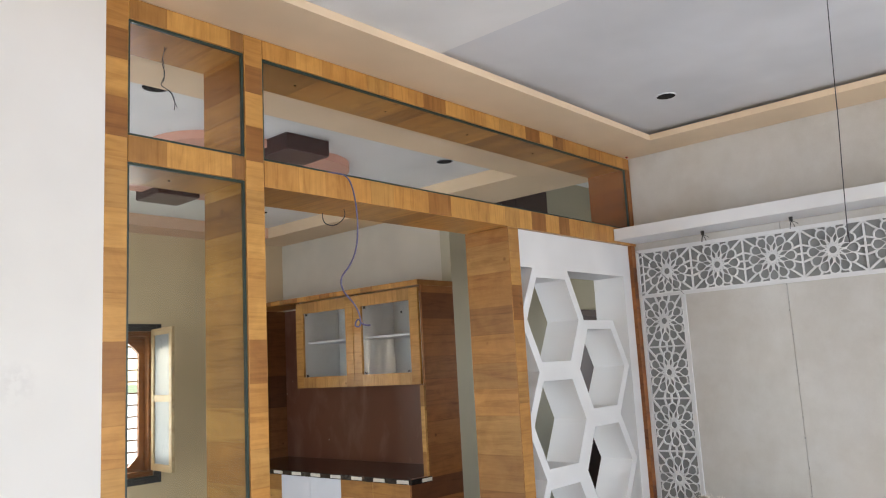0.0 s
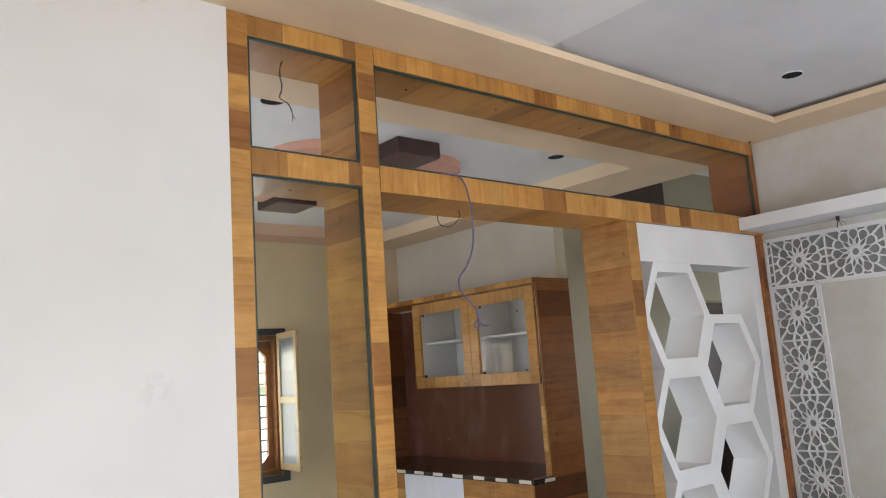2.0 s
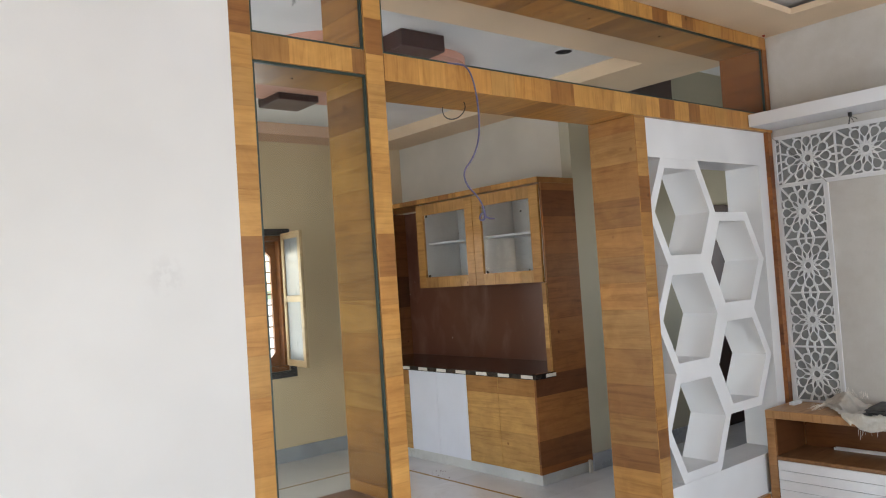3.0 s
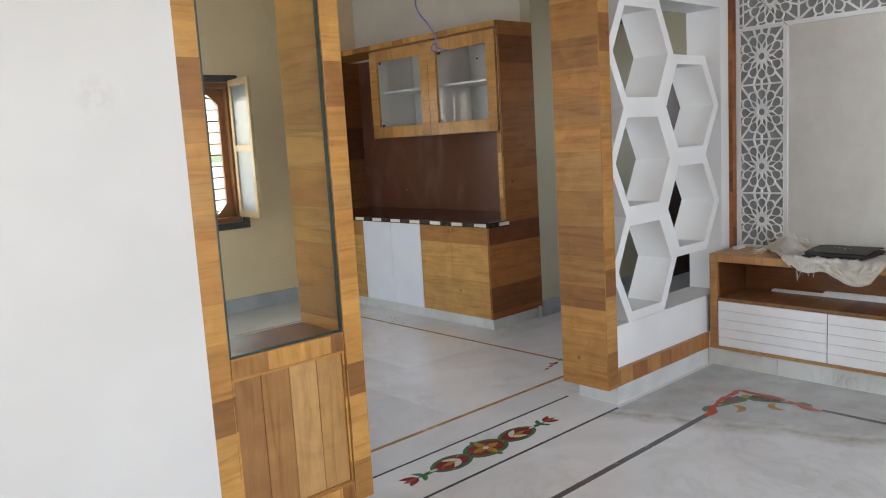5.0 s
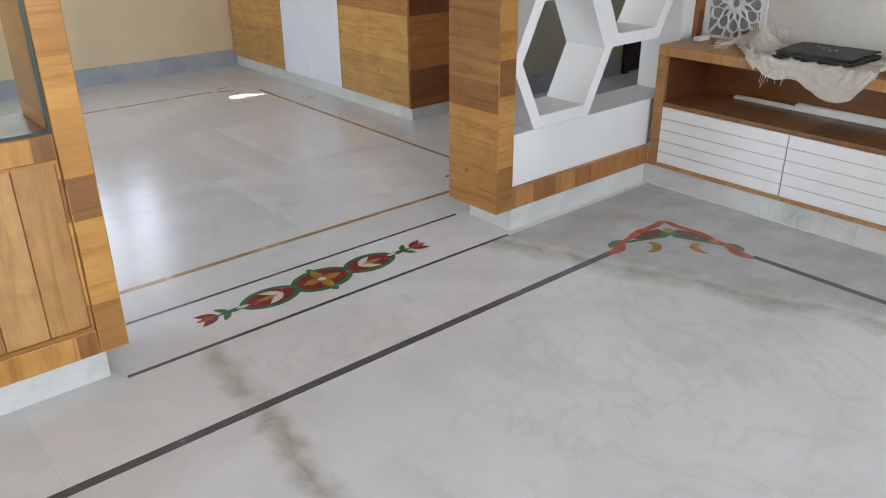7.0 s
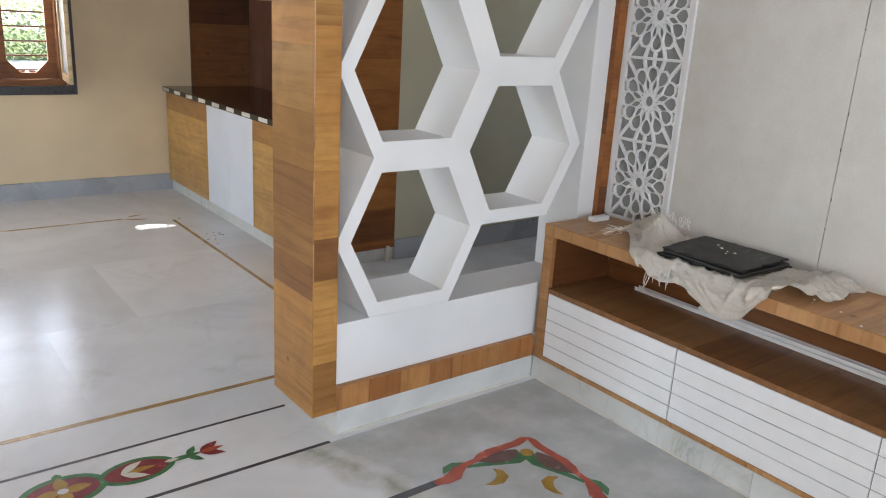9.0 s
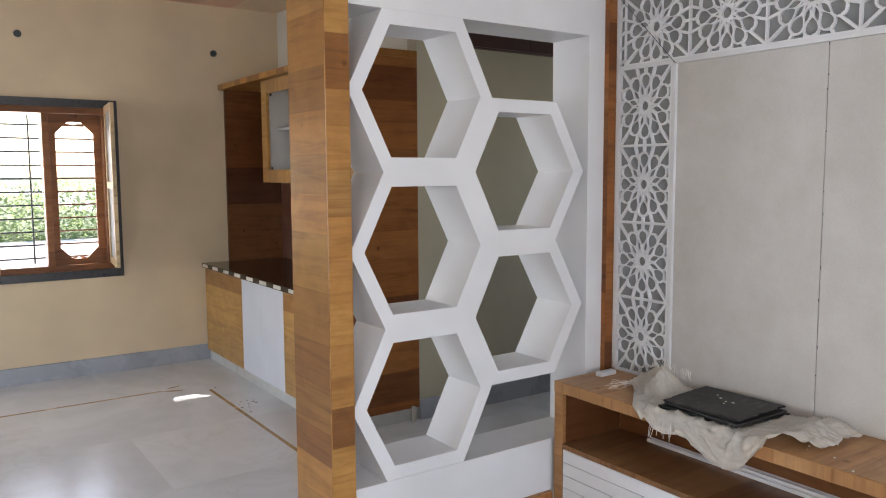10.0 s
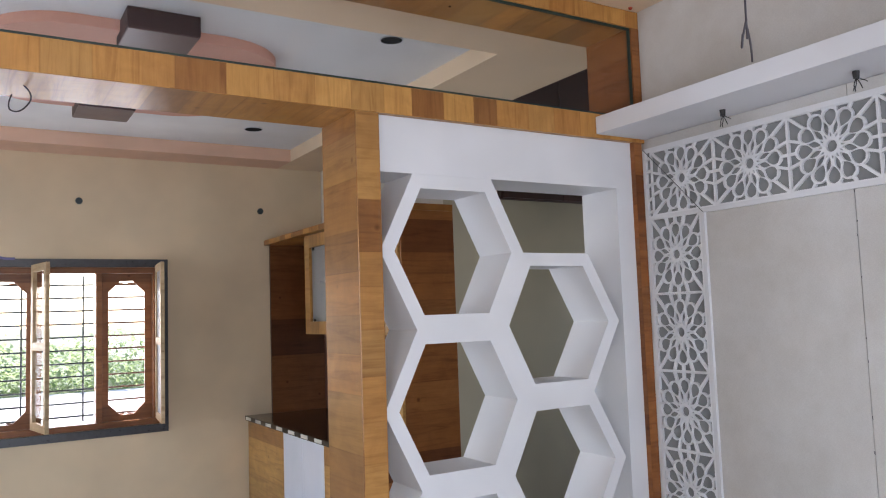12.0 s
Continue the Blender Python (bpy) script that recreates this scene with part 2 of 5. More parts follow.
WOOD_LOW = wood("low_rail_wood", 0, (0.32, 0.145, 0.052), (0.44, 0.215, 0.076))
WOOD_PILLAR = wood("pillar_wood", 2, (0.228, 0.098, 0.031), (0.475, 0.250, 0.074), 6.5)
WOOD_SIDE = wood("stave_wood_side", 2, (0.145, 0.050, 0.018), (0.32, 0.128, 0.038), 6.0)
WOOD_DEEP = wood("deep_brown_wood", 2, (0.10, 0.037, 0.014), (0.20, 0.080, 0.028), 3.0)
WOOD_DOOR = wood("pale_stave_wood", 2, (0.40, 0.21, 0.065), (0.58, 0.33, 0.105), 3.0)
WOOD_RAIL = wood("pale_rail_wood", 1, (0.38, 0.20, 0.07), (0.54, 0.31, 0.11), 4.0)
BOARDS = [wood("board_wood_" + n, 0, d, l, 8.0, whole=True) for n, d, l in (("brown", (0.30, 0.138, 0.05), (0.37, 0.18, 0.066)), ("tan", (0.34, 0.165, 0.056), (0.42, 0.215, 0.075)),
                                                                            ("pale", (0.48, 0.265, 0.10), (0.56, 0.32, 0.125)), ("honey", (0.43, 0.225, 0.078), (0.50, 0.275, 0.10)))]
WOOD_TV = wood("tv_stave_wood", 1, (0.36, 0.18, 0.076), (0.53, 0.30, 0.135), 6.0, 0.4)
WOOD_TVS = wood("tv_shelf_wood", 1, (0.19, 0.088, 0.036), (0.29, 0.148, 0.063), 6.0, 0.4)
WOOD_TVZ = wood("tv_side_wood", 2, (0.32, 0.155, 0.062), (0.44, 0.23, 0.095), 3.0, 0.4)
WOOD_WIN = wood("teak_wood", 2, (0.20, 0.075, 0.025), (0.30, 0.12, 0.04), 2.0, 0.4)
WOOD_PALE = wood("pale_shutter_wood", 2, (0.50, 0.37, 0.21), (0.60, 0.46, 0.28), 2.0, 0.45)
BROWN_BOX = plain("dark_brown_veneer", (0.050, 0.017, 0.013), 0.5, vary=0.3)


def dusty_laminate():
    """Reddish brown laminate with pale rubbed dust and a few plaster specks."""
    m, nt, b = mat_base("brown_laminate", 0.27)
    v = coords(nt)
    col = ramp(nt, noise_tex(nt, v, 1.6, 3), (0.3, (0.140, 0.052, 0.030)), (0.7, (0.172, 0.066, 0.037)))
    dust = ramp(nt, noise_tex(nt, coords(nt, (1, 3.2, 1.5)), 1.5, 4, 0.55, 0.4), (0.52, (0, 0, 0)), (0.75, (0.32, 0.32, 0.32)))
    col = mixc(nt, dust, col, (0.34, 0.22, 0.17))
    sp = nt.nodes.new("ShaderNodeTexVoronoi")
    sp.inputs["Scale"].default_value = 6.0
    nt.links.new(v, sp.inputs["Vector"])
    speck = ramp(nt, sp.outputs["Distance"], (0.0, (0.8, 0.8, 0.8)), (0.03, (0.7, 0.7, 0.7)), (0.05, (0, 0, 0)))
    col = mixc(nt, speck, col, (0.62, 0.55, 0.46))
    nt.links.new(col, b.inputs["Base Color"])
    rough_var(nt, b, noise_tex(nt, v, 2.0, 3), 0.25, 0.40)
    return m


BROWN_LAM = dusty_laminate()
WHITE_LAM = plain("white_gloss_laminate", (0.76, 0.79, 0.86), 0.09, vary=0.05, scale=5, bumpy=0.01)
WHITE_DRAWER = plain("white_drawer_laminate", (0.82, 0.82, 0.83), 0.35, vary=0.06)
CAB_INSIDE = plain("grey_white_lining", (0.82, 0.81, 0.79), 0.5, vary=0.1)
BLACK_STONE = plain("black_granite", (0.035, 0.025, 0.022), 0.14, vary=0.6, scale=60, bumpy=0.02)
WHITE_STONE = plain("white_stone_chip", (0.74, 0.70, 0.62), 0.3)
DARK_FRAME = plain("dark_grey_granite", (0.045, 0.045, 0.05), 0.3, vary=0.4, scale=40)
GREEN_EDGE = plain("green_glass_edge", (0.03, 0.058, 0.048), 0.35, vary=0.5)
GLASS = glass_mat("clear_glass")
DUSTY_GLASS = glass_mat("dusty_green_glass", (0.915, 0.935, 0.90))
FROST = plain("dusty_window_glass", (0.24, 0.27, 0.30), 0.3, vary=0.2)
FLOOR = marble("white_marble", (0.76, 0.77, 0.785), (0.33, 0.32, 0.27), (0.43, 0.42, 0.36), 0.20, 1.0, 0.16,
               ((0.39, 2.15, 0.05, (0.37, 0.375, 0.36), 0.85, True), (-0.13, 0.905, 0.055, (0.31, 0.305, 0.22), 0.8, False), (0.39, 2.11, 0.10, (0.27, 0.265, 0.19), 0.85, False)), True)
SKIRT = marble("grey_white_marble", (0.66, 0.67, 0.65), (0.33, 0.36, 0.31), (0.42, 0.45, 0.37), 0.22, 2.2, 0.9, (), True)
SKIRT_GREY = marble("grey_marble", (0.40, 0.42, 0.46), (0.32, 0.34, 0.36), (0.36, 0.38, 0.4), 0.25, 3.0, 0.4)
LINE_BLACK = plain("black_stone_inlay", (0.10, 0.102, 0.11), 0.25, vary=0.4)
LINE_GREY = plain("dark_grey_stone_inlay", (0.11, 0.11, 0.125), 0.25, vary=0.3)
LINE_OCHRE = plain("ochre_stone_inlay", (0.46, 0.31, 0.14), 0.25, vary=0.35)
RED = plain("red_stone_inlay", (0.27, 0.042, 0.048), 0.25, vary=0.45, scale=25)
RED_BROWN = plain("brown_stone_inlay", (0.15, 0.07, 0.055), 0.25, vary=0.3, scale=25)
GREEN = plain("green_stone_inlay", (0.060, 0.205, 0.085), 0.25, vary=0.4, scale=25)
ORANGE = plain("orange_stone_inlay", (0.47, 0.085, 0.045), 0.25, vary=0.35, scale=25)
OCHRE = plain("yellow_stone_inlay", (0.42, 0.24, 0.04), 0.25, vary=0.35, scale=25)
IVORY = plain("ivory_stone_inlay", (0.66, 0.62, 0.55), 0.25)
HOLE = plain("unlit_recess", (0.006, 0.006, 0.006), 0.95, vary=0.1, bumpy=0.0)
BLACK = plain("black_plastic", (0.014, 0.013, 0.013), 0.45)
WIRE = plain("violet_cable", (0.11, 0.10, 0.22), 0.45)
WIRE_DARK = plain("dark_cable", (0.04, 0.035, 0.045), 0.5)
STEEL = plain("dark_iron", (0.06, 0.075, 0.075), 0.5, 0.2)
BRONZE = plain("brown_iron", (0.17, 0.09, 0.05), 0.5, 0.1)
ALU = plain("aluminium", (0.84, 0.84, 0.84), 0.4, 0.1, vary=0.1)
def slate():
    """Black slate with chalky grey rubs and scratches."""
    m, nt, b = mat_base("black_slate", 0.5, spec=0.3)
    v = coords(nt)
    n = noise_tex(nt, v, 20, 5)
    col = ramp(nt, n, (0.3, (0.009, 0.008, 0.008)), (0.7, (0.019, 0.018, 0.018)))
    rub = ramp(nt, noise_tex(nt, coords(nt, (9, 22, 9)), 1.0, 5, 0.7, 0.7), (0.58, (0, 0, 0)), (0.70, (0.5, 0.5, 0.5)))
    col = mixc(nt, rub, col, (0.16, 0.16, 0.15))
    nt.links.new(col, b.inputs["Base Color"])
    rough_var(nt, b, n, 0.3, 0.6)
    bump(nt, b, noise_tex(nt, v, 90, 3), 0.3, 0.001)
    return m


TILE_BLACK = slate()
TILE_DUSTY = plain("dusty_slate", (0.055, 0.053, 0.050), 0.6, vary=0.5, scale=30)


def leaf_mat():
    """Thin leaves that let sunlight through."""
    m, nt, b = mat_base("hedge_leaves", 0.6)
    col = ramp(nt, noise_tex(nt, coords(nt), 1.2, 4), (0.3, (0.13, 0.19, 0.07)), (0.7, (0.21, 0.29, 0.12)))
    nt.links.new(col, b.inputs["Base Color"])
    tl = nt.nodes.new("ShaderNodeBsdfTranslucent")
    nt.links.new(mixc(nt, 0.5, col, (0.45, 0.54, 0.27)), tl.inputs["Color"])
    mx = nt.nodes.new("ShaderNodeMixShader")
    mx.inputs[0].default_value = 0.6
    nt.links.new(b.outputs[0], mx.inputs[1])
    nt.links.new(tl.outputs[0], mx.inputs[2])
    nt.links.new(mx.outputs[0], nt.nodes["Material Output"].inputs["Surface"])
    return m


LEAF = leaf_mat()
GRASS = plain("pale_grass", (0.085, 0.125, 0.035), 0.9, vary=0.45, scale=0.35)
EARTH = plain("pale_ground", (0.50, 0.48, 0.45), 0.9, vary=0.2, scale=0.8)
CONCRETE = plain("concrete", (0.5, 0.48, 0.45), 0.8)


def fabric_panel():
    m, nt, b = mat_base("linen_look_laminate", 0.55)
    v1, v2 = coords(nt, (1, 60, 240)), coords(nt, (1, 240, 60))
    w = mixc(nt, 0.5, noise_tex(nt, v1, 2.0, 3), noise_tex(nt, v2, 2.0, 3))
    big = noise_tex(nt, coords(nt), 2.2, 5, 0.65)
    col = ramp(nt, w, (0.36, (0.57, 0.555, 0.53)), (0.64, (0.65, 0.635, 0.605)))
    st = ramp(nt, big, (0.35, (0.85, 0.83, 0.80)), (0.62, (1, 1, 1)))
    nt.links.new(mixc(nt, 1.0, col, st, "MULTIPLY"), b.inputs["Base Color"])
    bump(nt, b, w, 0.25, 0.001)
    return m


LINEN = fabric_panel()
GREY_BACK = plain("shaded_backing_grey", (0.27, 0.28, 0.28), 0.6)
BROWN_SILL = plain("dusty_brown_sill", (0.34, 0.165, 0.105), 0.4, vary=0.55, scale=7)
BROWN_PLATE = plain("greyish_brown_plate", (0.105, 0.058, 0.055), 0.35, vary=0.15)


def smudged_wall():
    """White paint with a faint grey rubbed mark and a small scuff."""
    m, nt, b = mat_base("smudged_white_paint", 0.55, spec=0.3)
    v = coords(nt)
    col = ramp(nt, noise_tex(nt, v, 1.4, 3), (0.35, (0.70, 0.685, 0.665)), (0.62, (0.76, 0.745, 0.725)))
    for place, size, amount in (((-0.21, -0.015, 1.60), 0.07, 0.28), ((-0.24, -0.015, 2.83), 0.022, 0.6)):
        d = nt.nodes.new("ShaderNodeVectorMath")
        d.operation = "DISTANCE"
        nt.links.new(v, d.inputs[0])
        d.inputs[1].default_value = place
        near = ramp(nt, d.outputs["Value"], (0.0, (1, 1, 1)), (size, (0, 0, 0)))
        patch = mixc(nt, 1.0, near, ramp(nt, noise_tex(nt, v, 34, 3), (0.42, (0, 0, 0)), (0.6, (amount, amount, amount))), "MULTIPLY")
        col = mixc(nt, patch, col, (0.45, 0.42, 0.41) if size > 0.05 else (0.5, 0.27, 0.14))
    nt.links.new(col, b.inputs["Base Color"])
    bump(nt, b, noise_tex(nt, v, 180, 3), 0.12, 0.001)
    return m


SMUDGED = smudged_wall()


def sack_cloth():
    m, nt, b = mat_base("woven_white_sack", 0.6)
    v1, v2 = coords(nt, (300, 20, 20)), coords(nt, (20, 300, 20))
    w = mixc(nt, 0.5, noise_tex(nt, v1, 1.0, 2), noise_tex(nt, v2, 1.0, 2))
    col = ramp(nt, w, (0.3, (0.86, 0.80, 0.71)), (0.6, (0.94, 0.90, 0.83)))
    nt.links.new(col, b.inputs["Base Color"])
    bump(nt, b, w, 0.5, 0.002)
    return m


SACK = sack_cloth()

# ---- mesh helpers ----


def box(bm, x0, x1, y0, y1, z0, z1):
    v = [bm.verts.new((x, y, z)) for x in (x0, x1) for y in (y0, y1) for z in (z0, z1)]
    for f in ((0, 1, 3, 2), (4, 6, 7, 5), (0, 4, 5, 1), (2, 3, 7, 6), (0, 2, 6, 4), (1, 5, 7, 3)):
        bm.faces.new([v[i] for i in f])


def boxes(*args, bevel=0.0):
    bm = bmesh.new()
    for a in args:
        box(bm, *a)
    if bevel:
        bmesh.ops.bevel(bm, geom=bm.edges[:], offset=bevel, segments=2, affect="EDGES", profile=0.5)
    return bm


def prism(points, depth, axis="z", base=0.0, bevel=0.0):
    """A closed outline in two axes, pushed along the third from base by depth."""
    place = {"z": lambda a, b, c: (a, b, c), "y": lambda a, b, c: (a, c, b), "x": lambda a, b, c: (c, a, b)}[axis]
    bm = bmesh.new()
    lo = [bm.verts.new(place(a, b, base)) for a, b in points]
    hi = [bm.verts.new(place(a, b, base + depth)) for a, b in points]
    n = len(points)
    bm.faces.new(lo)
    bm.faces.new(hi)
    for i in range(n):
        bm.faces.new((lo[i], lo[(i + 1) % n], hi[(i + 1) % n], hi[i]))
    bmesh.ops.recalc_face_normals(bm, faces=bm.faces[:])
    if bevel:
        bmesh.ops.bevel(bm, geom=bm.edges[:], offset=bevel, segments=2, affect="EDGES", profile=0.5)
    return bm


def ring_prism(outer, inner, depth, axis="z", base=0.0):
    """An outline with a hole of the same count of corners, pushed along an axis."""
    place = {"z": lambda a, b, c: (a, b, c), "y": lambda a, b, c: (a, c, b), "x": lambda a, b, c: (c, a, b)}[axis]
    bm = bmesh.new()
    rows = [[bm.verts.new(place(a, b, h)) for a, b in pts] for pts in (outer, inner) for h in (base, base + depth)]
    ol, oh, il, ih = rows
    n = len(outer)
    for i in range(n):
        j = (i + 1) % n
        for f in ((ol[i], ol[j], oh[j], oh[i]), (il[j], il[i], ih[i], ih[j]), (oh[i], oh[j], ih[j], ih[i]), (ol[j], ol[i], il[i], il[j])):
            bm.faces.new(f)
    bmesh.ops.recalc_face_normals(bm, faces=bm.faces[:])
    return bm


def wall_with_holes(axis, at, thick, u0, u1, z0, z1, holes):
    """A wall in the plane axis = at, from there by thick, cut by rectangles (u0, u1, z0, z1)."""
    us = sorted({u0, u1, *(h[0] for h in holes), *(h[1] for h in holes)})
    zs = sorted({z0, z1, *(h[2] for h in holes), *(h[3] for h in holes)})
    bm = bmesh.new()
    for a, b in zip(us, us[1:]):
        for c, d in zip(zs, zs[1:]):
            if any(h[0] <= (a + b) / 2 <= h[1] and h[2] <= (c + d) / 2 <= h[3] for h in holes):
                continue
            lo, hi = min(at, at + thick), max(at, at + thick)
            box(bm, *((lo, hi, a, b) if axis == "x" else (a, b, lo, hi)), c, d)
    bmesh.ops.remove_doubles(bm, verts=bm.verts[:], dist=0.0001)
    seen = {}
    for f in bm.faces:
        seen.setdefault(tuple(round(c, 4) for c in f.calc_center_median()), []).append(f)
    bmesh.ops.delete(bm, geom=[f for fs in seen.values() if len(fs) > 1 for f in fs], context="FACES")
    return bm


def disc(bm, cx, cy, z, rx, ry, n=24, turn=0.0, pinch=0.0):
    c, s = math.cos(turn), math.sin(turn)
    vs = []
    for i in range(n):
        a = 2 * math.pi * i / n
        u, w = rx * math.cos(a), ry * math.sin(a) * (1 - pinch * abs(math.cos(a)) ** 2)
        vs.append(bm.verts.new((cx + c * u - s * w, cy + s * u + c * w, z)))
    bm.faces.new(vs)


def tube(points, radius, name="cable"):
    cu = bpy.data.curves.new(name, "CURVE")
    cu.dimensions = "3D"
    cu.bevel_depth = radius
    cu.bevel_resolution = 2
    sp = cu.splines.new("NURBS")
    sp.points.add(len(points) - 1)
    for p, q in zip(sp.points, points):
        p.co = (*q, 1)
    sp.use_endpoint_u = True
    sp.order_u = 3
    ob = bpy.data.objects.new(name, cu)
    mesh = bpy.data.meshes.new_from_object(ob)
    bpy.data.objects.remove(ob)
    bm = bmesh.new()
    bm.from_mesh(mesh)
    bpy.data.meshes.remove(mesh)
    return bm


def mesh_of(name, bm, material):
    me = bpy.data.meshes.new(name)
    bm.to_mesh(me)
    bm.free()
    me.materials.append(material)
    return me


def part(name, bm, material, parent=None, label=""):
    ob = new(name, mesh_of(name, bm, material))
    ob.parent = parent
    if parent and parent.type == "EMPTY":
        ob.matrix_parent_inverse = Matrix.Translation(parent.location).inverted()
    if label:
        ob["label"] = label
    return ob


def thing(name, label, category, group="", kind="", at=(0, 0, 0)):
    ob = tagged(new(name), label, category, group, kind)
    ob.location = at
    return ob


def solo(name, bm, material, label, category, group="", kind=""):
    return tagged(part(name, bm, material), label, category, group, kind)


def setting(name, bm, material, label, category):
    return solo(name, bm, material, label, category, kind="structure")

# ---- large structure ----
TOP = 3.30          # main slab
BAND = 2.87         # underside of the painted ceiling borders

floor = setting("floor", boxes((-3.2, 6.4, -5.5, 4.2, -0.12, -0.004)), CONCRETE, "polished white marble slab floor with grey-green veins", "floor")
setting("ceiling_slab", boxes((-3.2, 6.4, -5.5, 4.2, TOP, TOP + 0.12)), CEIL_WHITE, "plain white main ceiling slab", "ceiling")

setting("wall_partition", boxes((-3.0, 0.036, -0.012, 0.27, 0.0, BAND)), SMUDGED, "white painted wall with faint grey smudges", "wall")
setting("wall_tv", boxes((3.535, 3.70, -5.3, 0.285, 0.0, TOP)), PALE_WALL, "pale cream wall behind the television unit", "wall")
setting("wall_south", wall_with_holes("y", -5.3, -0.2, -3.2, 3.7, 0.0, TOP, [(-3.0, -1.6, 0.5, 2.4), (0.05, 1.95, 0.5, 2.4)]), WHITE_WALL,
        "white wall with two tall window openings", "wall")
setting("wall_west", wall_with_holes("x", -3.0, -0.2, -5.3, 4.0, 0.0, TOP, [(1.45, 2.95, 0.35, 2.25)]), CREAM_WALL,
        "cream painted side wall with an unseen opening added for a lamp", "wall")
WX0, WX1, WZ0, WZ1 = 1.00, 2.312, 0.805, 2.018
setting("wall_window", wall_with_holes("y", 4.0, 0.2, -3.2, 3.9, 0.0, TOP, [(WX0, WX1, WZ0, WZ1)]), CREAM_WALL,
        "cream yellow painted wall round the dining window", "wall")
setting("wall_cabinet", boxes((3.69, 3.89, 1.73, 4.0, 0.0, TOP)), PALE_WALL, "pale wall behind the crockery cabinet", "wall")
setting("wall_passage", wall_with_holes("y", 1.63, 0.1, 3.56, 6.2, 0.0, TOP, [(5.10, 5.95, 0.0, 2.05)]), OLIVE_WALL, "olive cream wall of the side passage", "wall")
setting("wall_passage_end", wall_with_holes("x", 6.2, 0.2, -0.4, 2.6, 0.0, TOP, [(0.28, 1.22, 0.98, 2.12)]), OLIVE_WALL, "olive cream end wall of the passage", "wall")
setting("wall_passage_near", boxes((3.70, 6.2, -0.4, -0.2, 0.0, TOP)), OLIVE_WALL, "olive cream wall closing the passage", "wall")
setting("wall_passage_back", boxes((4.9, 6.2, 2.5, 2.6, 0.0, TOP), (4.8, 4.9, 1.73, 2.6, 0.0, TOP)), OLIVE_WALL, "plain wall behind the passage door", "wall")

# living room ceiling: painted border, white part and raised grey part
setting("ceiling_border", boxes((-3.0, 3.535, -0.315, -0.0, BAND, 2.905), (3.225, 3.535, -5.3, -0.315, BAND, 2.905),
                                (-3.0, 3.225, -5.3, -4.9, BAND, 2.905), (-3.0, -2.6, -4.9, -0.315, BAND, 2.905),
                                (-3.0, 3.535, -0.25, 0.285, 2.905, TOP), (3.33, 3.535, -5.3, -0.25, 2.905, TOP)),
        PEACH, "peach painted dropped ceiling border", "ceiling")
setting("ceiling_white_part", boxes((-2.6, 1.335, -4.9, -0.317, 2.903, 3.0)), CEIL_WHITE, "smooth white dropped ceiling", "ceiling")
setting("ceiling_grey_part", boxes((1.335, 3.33, -4.9, -0.25, 2.935, 3.0)), CEIL_GREY, "raised pale grey ceiling panel", "ceiling")

# dining ceiling
setting("dining_ceiling_border", boxes((-3.0, 3.87, 0.285, 0.72, BAND, 3.05), (3.29, 3.87, 0.72, 4.0, BAND, 3.05),
                                       (-3.0, -2.5, 0.72, 3.67, BAND, 3.05)),
        PEACH, "peach painted ceiling border of the dining room", "ceiling")
setting("dining_ceiling_far_border", boxes((-3.0, 3.29, 3.67, 4.0, BAND, 3.05)), SALMON, "salmon peach painted ceiling border above the window wall", "ceiling")
setting("dining_ceiling", boxes((-2.5, 3.29, 0.72, 3.67, 2.97, 3.05)), CEIL_WHITE, "white ceiling of the dining room", "ceiling")


def rounded(x0, x1, y0, y1, r, n=8):
    pts = []
    for cx, cy, a0 in ((x1 - r, y1 - r, 0), (x0 + r, y1 - r, 90), (x0 + r, y0 + r, 180), (x1 - r, y0 + r, 270)):
        pts += [(cx + r * math.cos(radians(a0 + 90 * i / n)), cy + r * math.sin(radians(a0 + 90 * i / n))) for i in range(n + 1)]
    return pts


setting("ceiling_rosette", prism(rounded(1.08, 2.45, 1.32, 2.76, 0.36, 10), 0.05, "z", 2.919), PINK, "salmon pink rounded dropped ceiling panel", "ceiling")

# skirtings
setting("skirting_living", boxes((-3.0, 0.037, -0.030, -0.0125, 0.0, 0.098)), SKIRT, "white marble skirting along the white wall", "skirting")
setting("skirting_window_wall", boxes((-3.0, 3.02, 3.982, 3.999, 0.0, 0.125)), SKIRT_GREY, "grey marble skirting below the window", "skirting")
setting("skirting_passage", boxes((3.56, 5.06, 1.612, 1.629, 0.0, 0.125)), SKIRT_GREY, "grey marble skirting of the passage", "skirting")

# ---- floor inlays ----


def inlay_line(label, material, x0, x1, y0, y1):
    return solo("floor_line", boxes((x0, x1, y0, y1, 0.0, 0.0012)), material, label, "floor inlay", "stone lines in the floor", "structure")


setting("skirting_end", boxes((3.490, 3.512, 1.596, 1.611, 0.0, 0.098), bevel=0.002), IVORY, "short white end piece of the passage skirting", "skirting")
inlay_line("thin black stone line in the marble floor", LINE_BLACK, 0.62, 2.215, -0.019, -0.005)
inlay_line("thin black stone line in the marble floor", LINE_BLACK, 0.62, 2.20, 0.296, 0.308)
inlay_line("broad dark grey stone line in the marble floor", LINE_GREY, -2.4, 2.385, -0.422, -0.392)
inlay_line("broad dark grey stone line in the marble floor", LINE_GREY, 2.772, 2.800, -4.8, -0.80)
inlay_line("ochre stone line in the marble floor", LINE_OCHRE, -2.4, 2.70, 0.528, 0.551)
inlay_line("ochre stone line in the marble floor", LINE_OCHRE, 2.70, 2.722, 0.60, 3.05)
inlay_line("ochre stone line in the marble floor", LINE_OCHRE, -2.4, 2.42, 3.195, 3.213)


